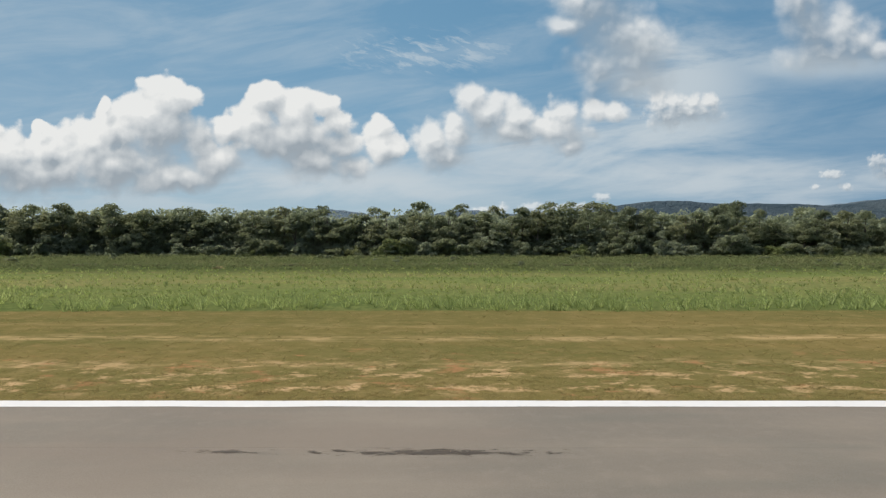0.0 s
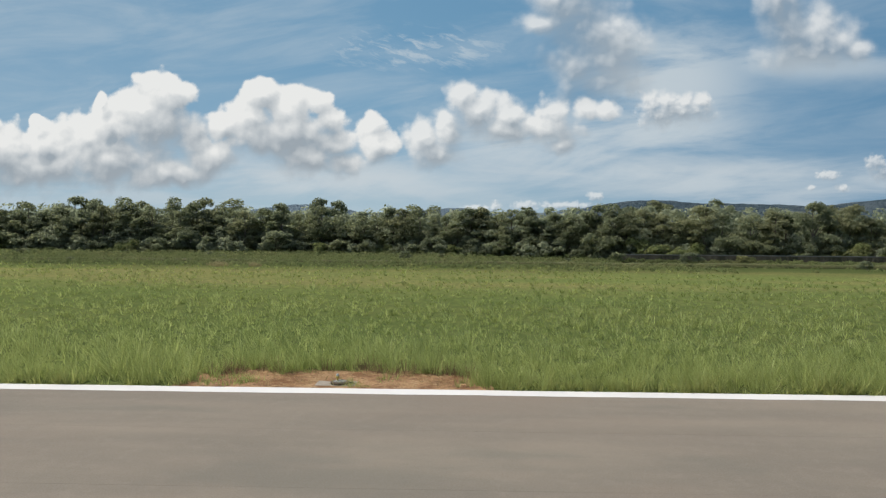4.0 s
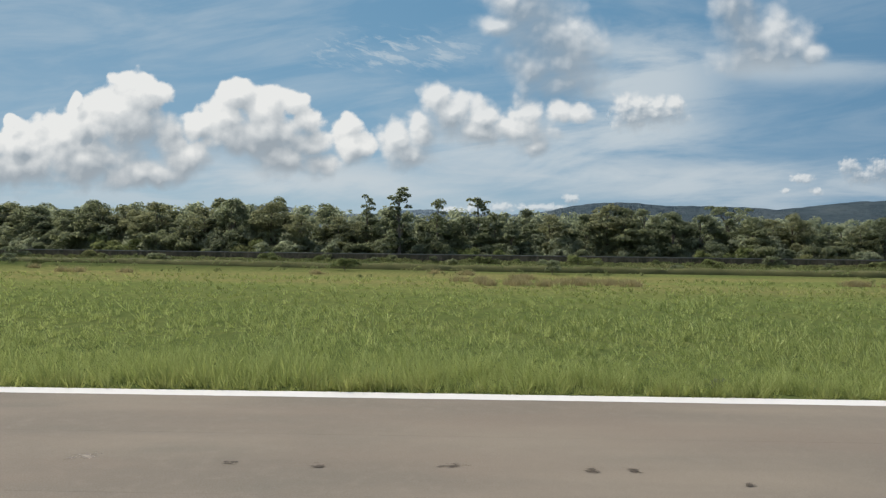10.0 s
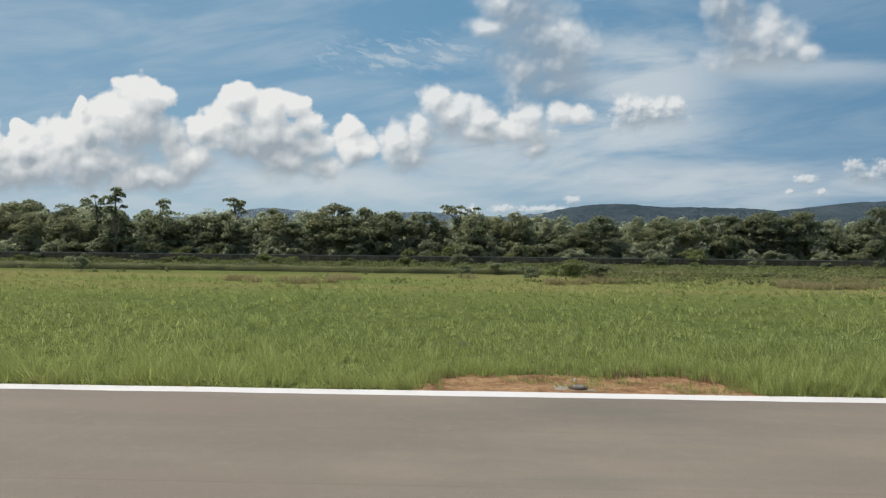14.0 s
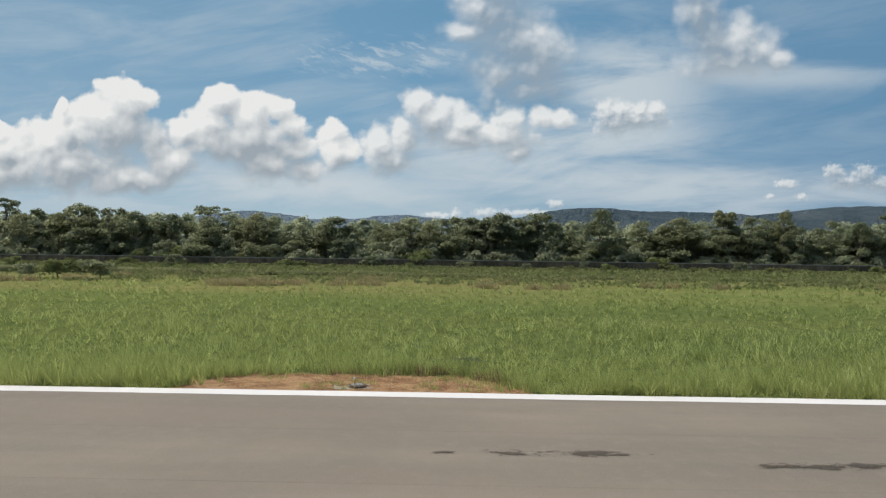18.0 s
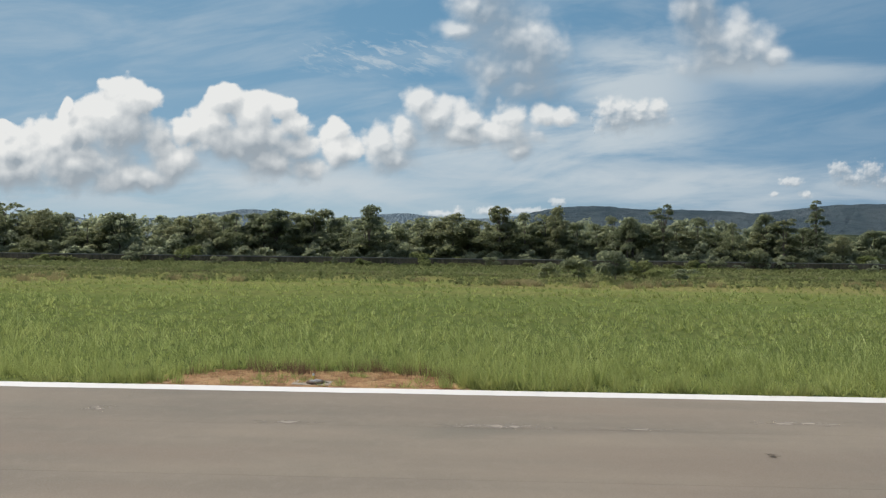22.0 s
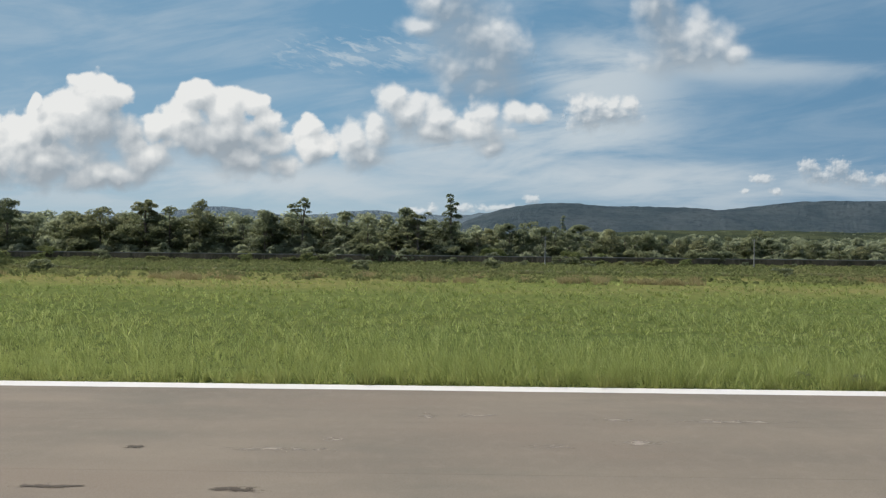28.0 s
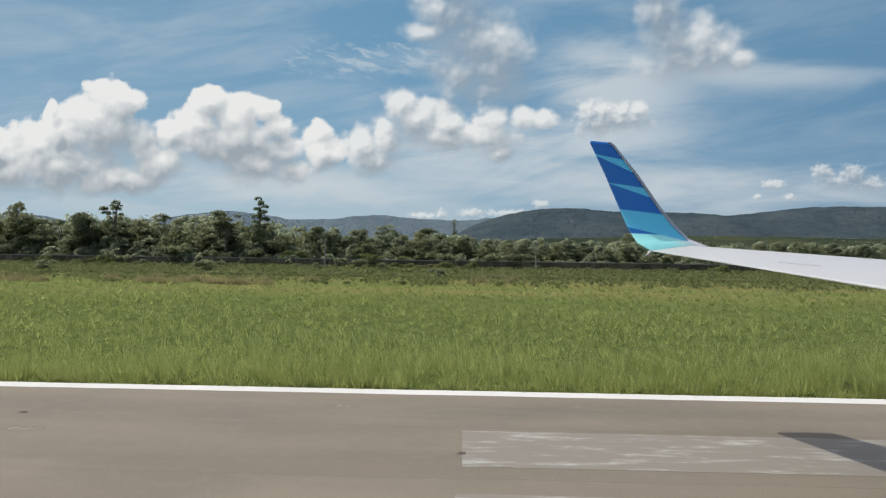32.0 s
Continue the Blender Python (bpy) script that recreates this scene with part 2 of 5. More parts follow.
def leafy(name, dark, light, through=0.35, by_island=True, tip=None, gloss=0.0):
    """Leaves: diffuse with light passing through, varied from leaf to leaf and thing to thing, with a faint waxy sheen."""
    n = Nodes(name)
    one = n.node("ShaderNodeNewGeometry", out=8) if by_island else n.noise(n.pos(), 1.5, 3)
    thing = n.node("ShaderNodeObjectInfo", out=5)
    base = n.mix(n.math("ADD", n.math("MULTIPLY", one, 0.45), n.math("MULTIPLY", thing, 0.55)), dark, light)
    if tip:
        base = n.mix(n.step(n.noise(scaled(n, 0.05, 0.05, 0.1), 1.0, 3), 0.45, 0.7), base, tip)
    soft = n.vec("NORMALIZE", n.vec("ADD", n.vec("MULTIPLY", n.node("ShaderNodeNewGeometry", out=1), (0.6, 0.6, 0.6)), (0.0, -0.30, 0.72)))
    d = n.node("ShaderNodeBsdfDiffuse", base, 0.0, soft)
    t = n.node("ShaderNodeBsdfTranslucent", n.mix(0.5, base, tuple(min(1, c * 1.6) for c in light)))
    body = n.node("ShaderNodeMixShader", through, d, t)
    if gloss:
        body = n.node("ShaderNodeMixShader", gloss, body, n.node("ShaderNodeBsdfGlossy", (0.8, 0.8, 0.8), 0.55))
    return n.shader(body)


def make_grass():
    n = Nodes("grass_blades")
    one = n.node("ShaderNodeNewGeometry", out=8)
    base = n.mix(n.math("MULTIPLY", n.step(one, 0.48, 0.90), 0.78), meadow_color(n), (0.54, 0.57, 0.27))
    base = n.mix(n.math("MULTIPLY", n.step(one, 0.38, 0.05), 0.65), base, (0.070, 0.105, 0.032))
    _, y, _ = n.split(n.pos())
    dry = n.math("MULTIPLY", n.step(n.math("ADD", y, n.math("MULTIPLY", n.noise(n.pos(), 0.6, 4), 1.6)), 19.5, 18.7), 0.7)
    base = n.mix(dry, base, (0.235, 0.185, 0.085))
    base = n.mix(n.math("MULTIPLY", n.step(n.noise(n.pos(), 0.35, 4, 0.6), 0.42, 0.72), 0.35), base, (0.110, 0.150, 0.045))
    lush = n.math("MULTIPLY", n.step(n.math("ADD", y, n.math("MULTIPLY", n.noise(n.pos(), 0.3, 4), 6.0)), 29.0, 22.5), 0.42)
    base = n.mix(lush, base, (0.300, 0.320, 0.112))
    tuft = n.noise(scaled(n, 1.0, 0.8, 0.0), 2.0, 4, 0.65)
    base = n.mix(n.math("MULTIPLY", n.step(tuft, 0.50, 0.68), 0.75), base, (0.340, 0.385, 0.150))
    base = n.mix(n.math("MULTIPLY", n.step(tuft, 0.48, 0.32), 0.70), base, (0.090, 0.132, 0.036))
    base = n.vec("MULTIPLY", base, (1.36, 1.42, 1.22))
    soft = n.vec("NORMALIZE", n.vec("ADD", n.vec("MULTIPLY", n.node("ShaderNodeNewGeometry", out=1), (0.5, 0.5, 0.5)), (0.0, 0.0, 0.9)))
    d = n.node("ShaderNodeBsdfDiffuse", base, 0.0, soft)
    t = n.node("ShaderNodeBsdfTranslucent", n.mix(0.35, base, (0.52, 0.57, 0.190)))
    body = n.node("ShaderNodeMixShader", 0.55, d, t)
    return n.shader(n.node("ShaderNodeMixShader", 0.03, body, n.node("ShaderNodeBsdfGlossy", (0.9, 0.9, 0.6), 0.45)))


def make_plain(name, a, b, rough, scale=3.0, bump=0.3, metal=0.0):
    n = Nodes(name)
    f = n.noise(n.pos(), scale, 6, 0.65)
    g = n.noise(n.pos(), scale * 9, 3, 0.6)
    n.bump(n.math("ADD", f, n.math("MULTIPLY", g, 0.4)), bump, 0.02)
    return n.done(n.mix(f, a, b), rough, metal, shine=0.5 if rough < 0.6 else 0.15)


def make_soil():
    """Bare orange-brown earth with straw litter, dark crumbs and paler dust."""
    n = Nodes("red_brown_soil")
    f, g, h = n.noise(n.pos(), 1.1, 5, 0.65), n.noise(n.pos(), 5.0, 6, 0.7), n.noise(scaled(n, 3.0, 9.0, 1.0), 1.0, 5, 0.7)
    base = n.mix(n.step(f, 0.38, 0.62), (0.190, 0.098, 0.046), (0.360, 0.225, 0.115))
    base = n.mix(n.math("MULTIPLY", n.step(g, 0.47, 0.34), 0.8), base, (0.075, 0.048, 0.026))
    base = n.mix(n.math("MULTIPLY", n.step(h, 0.54, 0.66), 0.85), base, (0.520, 0.390, 0.215))
    n.bump(n.math("ADD", g, h), 0.9, 0.04)
    return n.done(base, 0.95, shine=0.1)


def make_wall():
    """Old render, dark with damp and moss, streaked downwards."""
    n = Nodes("weathered_wall_render")
    f, g = n.noise(n.pos(), 0.35, 5, 0.65), n.noise(scaled(n, 1.6, 1.0, 0.35), 1.0, 6, 0.7)
    base = n.mix(n.step(f, 0.36, 0.66), (0.070, 0.064, 0.040), (0.165, 0.135, 0.092))
    base = n.mix(n.math("MULTIPLY", n.step(g, 0.50, 0.68), 0.7), base, (0.255, 0.205, 0.145))
    base = n.mix(n.math("MULTIPLY", n.step(g, 0.46, 0.30), 0.8), base, (0.045, 0.054, 0.026))
    n.bump(g, 0.5, 0.03)
    return n.done(base, 0.95, shine=0.1)


def make_hill(name, a, b, c):
    n = Nodes(name)
    f = n.noise(n.pos(), 0.004, 7, 0.65)
    g = n.noise(n.pos(), 0.03, 6, 0.7)
    base = n.mix(n.step(f, 0.35, 0.68), a, b)
    base = n.mix(n.math("MULTIPLY", n.step(g, 0.45, 0.7), 0.5), base, c)
    n.bump(g, 1.0, 40.0)
    return n.done(base, 1.0, shine=0.0)


def make_winglet():
    """Diagonal bands of blue and turquoise paint, following height along the chord."""
    n = Nodes("striped_winglet_paint")
    co = n.node("ShaderNodeTexCoord", out=3)
    x, _, z = n.split(co)
    navy, azure, teal = (0.015, 0.16, 0.52), (0.12, 0.60, 0.84), (0.36, 0.88, 0.84)
    base = n.mix(n.step(x, 0.45, 1.15), teal, (0.62, 0.66, 0.66))
    for x0, z0, slope, color in ((-0.295, 0.415, -0.042, navy), (-0.36, 0.562, -0.25, azure), (-0.55, 0.997, -0.12, navy), (-0.835, 1.638, -0.35, azure),
                                 (-0.835, 1.645, -0.15, navy), (-1.145, 2.342, -0.49, azure), (-1.145, 2.355, -0.214, navy)):
        over = n.math("SUBTRACT", z, n.math("ADD", n.math("MULTIPLY", n.math("SUBTRACT", x, x0), slope), z0))
        base = n.mix(n.step(over, -0.008, 0.008), base, color)
    return n.done(base, 0.28, 0.0, 0.4)


ASPHALT = make_asphalt()
JOINT = make_plain("joint_filler", (0.150, 0.132, 0.104), (0.205, 0.180, 0.142), 0.9)
WHITE_LINE = make_paint("white_line_paint", (0.68, 0.67, 0.63), 0.64, 0.80)
FADED = make_paint("faded_marking_paint", (0.42, 0.41, 0.37), 0.30, 0.50, (0.235, 0.212, 0.178))
WET = make_spot("damp_stain", (0.092, 0.072, 0.050), 0.42, 0.80, 0.65)
SCUFF = make_spot("pale_scuff", (0.36, 0.320, 0.262), 0.40, 1.00, 0.9)
GROUND = make_ground()
GRASS = make_grass()
DIRT = make_soil()
STRAW = leafy("dead_straw", (0.21, 0.130, 0.060), (0.56, 0.42, 0.22), 0.3)
STUBBLE = leafy("mown_stubble", (0.170, 0.150, 0.052), (0.400, 0.300, 0.135), 0.4)
WITHERED = leafy("withered_stalks", (0.150, 0.090, 0.060), (0.300, 0.200, 0.120), 0.35)
CONCRETE = make_plain("pale_concrete", (0.20, 0.175, 0.135), (0.42, 0.38, 0.31), 0.9, 6.0)
WALL = make_wall()
COPING = make_plain("wall_coping_concrete", (0.26, 0.25, 0.225), (0.36, 0.345, 0.31), 0.9, 1.0)
BARK = make_plain("grey_brown_bark", (0.10, 0.085, 0.065), (0.22, 0.195, 0.16), 0.95, 2.0, 0.8)
LEAF = leafy("broad_leaves", (0.120, 0.148, 0.084), (0.245, 0.265, 0.142), 0.64, gloss=0.01)
LEAF_DARK = leafy("dark_leaves", (0.116, 0.145, 0.090), (0.230, 0.256, 0.144), 0.64, gloss=0.01)
LEAF_AIRY = leafy("pale_leaves", (0.130, 0.155, 0.084), (0.270, 0.278, 0.148), 0.6, gloss=0.01)
BANK = make_plain("rough_bank_grass", (0.060, 0.068, 0.026), (0.150, 0.148, 0.062), 1.0, 0.7, 0.8)
TAN = leafy("tan_dry_grass", (0.22, 0.195, 0.090), (0.45, 0.39, 0.200), 0.4)
# Back leaves get a paler colour, as haze and to lighten the gaps.
LEAF_BACK = leafy("haze_paled_forest_leaves", (0.215, 0.250, 0.170), (0.300, 0.330, 0.205), 0.66, gloss=0.01)
LEAF_SCRUB = leafy("scrub_leaves", (0.105, 0.135, 0.050), (0.220, 0.245, 0.098), 0.34, True, (0.215, 0.215, 0.098))
# Both hill colours are shifted to blue-grey, standing in for aerial haze.
HILL = make_hill("wooded_hill_haze_tint", (0.075, 0.108, 0.125), (0.120, 0.152, 0.165), (0.045, 0.068, 0.082))
HILL_FAR = make_hill("distant_hill_haze_tint", (0.170, 0.225, 0.260), (0.205, 0.258, 0.285), (0.140, 0.185, 0.215))
WOOD_FAR = make_hill("distant_woods", (0.055, 0.075, 0.050), (0.120, 0.140, 0.075), (0.030, 0.044, 0.032))
WING_WHITE = make_plain("white_wing_paint", (0.46, 0.47, 0.47), (0.53, 0.53, 0.52), 0.4, 1.2, 0.02)
WING_GREY = make_plain("bare_grey_metal", (0.42, 0.43, 0.44), (0.50, 0.51, 0.52), 0.32, 2.0, 0.02, 0.7)
WINGLET = make_winglet()
RUBBER = make_plain("black_rubber", (0.02, 0.02, 0.02), (0.04, 0.04, 0.04), 0.8)
YELLOW = make_plain("yellow_painted_metal", (0.50, 0.36, 0.05), (0.60, 0.44, 0.08), 0.5)
GLASS = make_plain("clear_lamp_glass", (0.45, 0.46, 0.40), (0.55, 0.55, 0.48), 0.15, 8.0, 0.0)
RUST = make_plain("rusted_steel", (0.060, 0.046, 0.036), (0.170, 0.125, 0.090), 0.85, 7.0)
GREY_STEEL = make_plain("grey_steel", (0.22, 0.22, 0.21), (0.32, 0.32, 0.30), 0.6, 5.0)


# ---------------------------------------------------------------- mesh helpers
def empty(name, m):
    ob = new(name)
    ob.matrix_world = m
    return ob


def part(name, bm, material, parent=None, label=""):
    me = bpy.data.meshes.new(name)
    bm.to_mesh(me)
    bm.free()
    me.materials.append(material)
    ob = new(name, me)
    ob.parent = parent
    return tagged(ob, label) if label else ob


def raw(name, verts, faces, material, parent=None, smooth=False):
    """A mesh from arrays; faces is an (n, k) array."""
    verts, faces = np.asarray(verts, np.float32), np.asarray(faces, np.int32)
    me = bpy.data.meshes.new(name)
    me.vertices.add(len(verts))
    me.vertices.foreach_set("co", verts.ravel())
    k = faces.shape[1]
    me.loops.add(faces.size)
    me.loops.foreach_set("vertex_index", faces.ravel())
    me.polygons.add(len(faces))
    me.polygons.foreach_set("loop_start", np.arange(0, faces.size, k, dtype=np.int32))
    me.polygons.foreach_set("loop_total", np.full(len(faces), k, np.int32))
    me.update(calc_edges=True)
    if smooth:
        me.polygons.foreach_set("use_smooth", np.ones(len(faces), bool))
    me.materials.append(material)
    ob = new(name, me)
    ob.parent = parent
    return ob


def box(bm, x0, x1, y0, y1, z0, z1, bevel=0.0):
    m = Matrix.LocRotScale(((x0 + x1) / 2, (y0 + y1) / 2, (z0 + z1) / 2), None, (x1 - x0, y1 - y0, z1 - z0))
    r = bmesh.ops.create_cube(bm, size=1.0, matrix=m)
    if bevel:
        edges = list({e for v in r["verts"] for e in v.link_edges})
        bmesh.ops.bevel(bm, geom=edges, offset=bevel, segments=2, affect="EDGES")


def tube(bm, points, radii, sides=7):
    """A tapered tube along points."""
    rings = []
    for i, (p, r) in enumerate(zip(points, radii)):
        d = (Vector(points[min(i + 1, len(points) - 1)]) - Vector(points[max(i - 1, 0)])).normalized()
        q = d.to_track_quat("Z", "Y")
        rings.append([bm.verts.new(Vector(p) + q @ Vector((r * math.cos(a), r * math.sin(a), 0))) for a in np.linspace(0, 2 * math.pi, sides, endpoint=False)])
    for a, b in zip(rings, rings[1:]):
        for k in range(sides):
            bm.faces.new((a[k], a[(k + 1) % sides], b[(k + 1) % sides], b[k]))
    bm.faces.new(rings[-1])
    bm.faces.new(rings[0][::-1])


def wander(x, scale, seed):
    """Smooth noise along x in -1 to 1."""
    return noise.noise(Vector((x * scale, seed * 7.3, seed * 1.7)))


# ---------------------------------------------------------------- ground
LINE_Y, LINE_HALF = 17.67, 0.31
EDGE_Y = LINE_Y + LINE_HALF


def build_ground():
    xs = np.concatenate([np.linspace(-4200, -200, 9), np.linspace(-150, 700, 35), np.linspace(900, 4900, 9)])
    ys = np.concatenate([np.linspace(-3000, -60, 6), np.linspace(-40, 240, 29), np.linspace(400, 4800, 10)])
    gx, gy = np.meshgrid(xs, ys, indexing="ij")
    verts = np.stack([gx.ravel(), gy.ravel(), np.zeros(gx.size)], 1)
    i = np.arange(gx.size).reshape(gx.shape)
    faces = np.stack([i[:-1, :-1], i[1:, :-1], i[1:, 1:], i[:-1, 1:]], -1).reshape(-1, 4)
    tagged(raw("ground", verts, faces, GROUND), "green grassy airfield ground reaching to the hills", "ground", kind="structure")


build_ground()


# ---------------------------------------------------------------- runway
def build_runway():
    runway = tagged(empty("runway", pose(0, 0, 0)), "worn grey-brown asphalt runway with longitudinal joints", "runway", kind="structure")
    bm = bmesh.new()
    box(bm, -420, 900, -24, EDGE_Y, -0.06, 0.024)
    part("joint_bed", bm, JOINT, runway, "dark joint filler between lanes")
    edges = [-24.0, -20.3, -16.9, -13.4, -9.9, -6.4, -2.9, 0.6, 4.1, 7.4, 10.92, 14.16, EDGE_Y - 0.01]
    for y0, y1 in zip(edges, edges[1:]):
        bm = bmesh.new()
        box(bm, -420, 900, y0 + 0.002, y1 - 0.002, 0.0, 0.03)
        part("asphalt_lane", bm, ASPHALT, runway)
    # the edge line, with slightly uneven borders
    xs = np.arange(-420, 900, 0.6)
    lo = np.array([LINE_Y - LINE_HALF + 0.035 * wander(x, 0.45, 3) + 0.02 * wander(x, 2.1, 4) for x in xs])
    hi = np.array([EDGE_Y - 0.012 + 0.03 * wander(x, 0.6, 5) for x in xs])
    n = len(xs)
    verts = np.concatenate([np.stack([xs, lo, np.full(n, 0.034)], 1), np.stack([xs, hi, np.full(n, 0.034)], 1)])
    i = np.arange(n - 1)
    tagged(raw("edge_line", verts, np.stack([i, i + 1, i + 1 + n, i + n], 1), WHITE_LINE, runway), "solid white painted runway edge line")
    # two faded painted bars near the end of the stretch
    for y0, y1, x0 in ((11.53, 13.9, 500.7), (7.9, 10.2, 500.6)):
        bm = bmesh.new()
        box(bm, x0, x0 + 22.5, y0, y1, 0.028, 0.034)
        part("painted_bar", bm, FADED, runway, "faded white painted touchdown bar")
    return runway


RUNWAY = build_runway()

DARK_A = [(-81.2, 13.86, 4.9, 0.34), (-85.1, 13.90, 1.6, 0.24), (-44.2, 14.11, 1.0, 0.22), (-42.9, 14.14, 0.7, 0.22), (-41.9, 14.18, 0.7, 0.22),
    (-39.4, 14.14, 2.8, 0.33), (-37.9, 12.77, 0.8, 0.41), (-39.2, 12.54, 0.2, 0.20), (-36.8, 12.51, 0.3, 0.17), (-36.3, 12.57, 0.7, 0.25), (-12.1,
    16.78, 1.4, 0.55), (-9.9, 16.88, 1.4, 0.89), (-7.6, 17.05, 1.8, 0.45), (-10.2, 12.63, 0.6, 0.15), (20.6, 13.98, 1.9, 0.23), (24.4, 13.39, 0.8,
    0.21), (28.4, 12.35, 2.1, 0.46), (28.4, 11.96, 0.7, 0.22), (31.0, 12.53, 0.9, 0.27), (28.2, 14.10, 1.2, 0.27), (29.6, 14.16, 0.5, 0.23), (20.8,
    12.78, 1.3, 0.25)]
DARK_B = [(110.1, 11.61, 0.6, 0.21), (152.3, 12.33, 1.1, 0.27), (153.7, 12.59, 0.5, 0.15), (155.2, 12.51, 1.9, 0.55), (150.9, 12.35, 0.4, 0.12),
    (160.4, 12.43, 1.1, 0.15), (189.9, 12.32, 0.4, 0.15), (191.4, 12.28, 0.4, 0.24), (193.7, 12.34, 0.5, 0.24), (196.1, 12.28, 0.4, 0.27), (196.8,
    12.32, 0.4, 0.27), (198.5, 11.70, 0.3, 0.13), (251.0, 12.77, 0.5, 0.10), (299.9, 11.71, 0.2, 0.18), (300.4, 12.50, 0.3, 0.21), (301.1, 11.90, 0.2,
    0.16), (319.4, 12.68, 0.6, 0.18), (320.6, 12.71, 1.1, 0.28), (322.2, 12.76, 1.9, 0.43), (325.9, 12.18, 2.7, 0.29), (327.0, 12.31, 1.9, 0.24),
    (329.2, 12.40, 1.3, 0.27)]
DARK_C = [(331.2, 12.38, 1.0, 0.31), (336.7, 12.63, 0.9, 0.28), (338.7, 12.47, 0.3, 0.20), (347.0, 13.04, 0.3, 0.19), (348.3, 12.94, 1.0, 0.44),
    (350.5, 13.12, 1.0, 0.38), (379.6, 12.59, 0.4, 0.22), (388.3, 12.74, 0.3, 0.18), (389.9, 12.62, 0.4, 0.21), (380.9, 10.10, 0.9, 0.14), (396.6,
    12.51, 0.4, 0.21), (414.0, 11.85, 2.0, 0.29), (417.9, 12.15, 0.4, 0.17), (449.6, 10.08, 1.3, 0.19), (446.6, 10.12, 1.5, 0.12), (447.0, 12.17, 0.5,
    0.14), (484.1, 13.06, 1.0, 0.20), (486.6, 13.12, 1.0, 0.32), (490.7, 14.62, 0.4, 0.15), (500.7, 12.33, 0.2, 0.14)]
PALE_A = [(-46.7, 15.26, 0.6, 0.34), (-45.9, 13.43, 0.7, 0.32), (-41.8, 14.99, 1.4, 0.21), (-44.7, 14.15, 1.8, 0.18), (-48.8, 14.92, 0.8, 0.33),
    (-50.6, 14.01, 1.1, 0.36), (-47.2, 13.14, 1.0, 0.31), (25.8, 14.14, 1.0, 0.31), (26.9, 14.08, 0.8, 0.23), (32.7, 15.86, 0.8, 0.30), (21.9, 13.08,
    0.5, 0.33), (94.9, 14.29, 2.2, 0.16), (88.4, 12.70, 1.9, 0.26), (100.2, 12.38, 0.6, 0.24), (101.9, 12.49, 2.3, 0.30), (111.3, 14.15, 0.6, 0.24),
    (110.1, 12.39, 1.4, 0.24), (134.4, 12.34, 0.8, 0.30), (172.2, 14.61, 0.9, 0.26), (181.2, 12.29, 1.4, 0.18), (174.2, 12.20, 1.0, 0.23), (178.7,
    12.18, 0.7, 0.17), (187.2, 12.59, 0.6, 0.38), (245.7, 12.84, 0.6, 0.24), (293.3, 12.77, 1.3, 0.22), (298.9, 12.48, 1.6, 0.62), (306.5, 14.95, 4.3,
    0.24)]
PALE_B = [(335.6, 16.30, 1.5, 0.35), (338.3, 14.81, 1.7, 0.24), (342.6, 14.71, 1.4, 0.19), (352.6, 15.14, 2.0, 0.35), (359.8, 14.56, 3.6, 0.19),
    (360.7, 15.38, 2.4, 0.21), (365.3, 15.20, 0.7, 0.51), (370.0, 14.30, 1.7, 0.23), (374.5, 14.30, 3.2, 0.32), (377.6, 14.29, 1.7, 0.18), (381.4,
    15.05, 2.6, 0.31), (387.8, 14.26, 1.2, 0.18), (390.4, 14.14, 3.1, 0.18), (392.6, 14.27, 1.0, 0.45), (401.4, 14.00, 1.6, 0.27), (404.4, 14.01, 1.3,
    0.18), (402.4, 12.82, 1.0, 0.22), (405.7, 12.14, 2.6, 0.23), (411.3, 12.32, 2.5, 0.24), (416.6, 14.72, 2.2, 0.34)]
PALE_C = [(407.3, 12.99, 0.7, 0.23), (452.4, 14.69, 0.4, 0.49), (453.5, 14.80, 1.1, 0.25), (450.6, 12.87, 0.5, 0.27), (449.6, 12.17, 2.4, 0.20),
    (456.6, 14.56, 0.9, 0.24), (459.1, 14.53, 2.7, 0.29), (454.8, 12.50, 0.9, 0.32), (456.7, 12.83, 1.3, 0.30), (470.8, 14.65, 2.2, 0.20), (473.4,
    14.70, 1.1, 0.20), (477.1, 14.78, 1.4, 0.25), (479.8, 14.60, 3.6, 0.29), (469.3, 13.31, 1.7, 0.33), (471.8, 13.28, 1.2, 0.45), (472.9, 13.44, 0.5,
    0.38), (474.1, 13.40, 1.3, 0.54), (477.1, 13.33, 2.4, 0.37), (480.5, 13.18, 2.9, 0.36), (474.8, 15.78, 1.2, 0.23), (487.9, 16.05, 2.8, 0.24),
    (488.8, 14.52, 3.4, 0.24), (497.7, 15.93, 1.0, 0.29), (484.0, 13.17, 2.9, 0.32), (491.6, 13.32, 1.5, 0.24), (479.4, 14.64, 1.9, 0.20)]


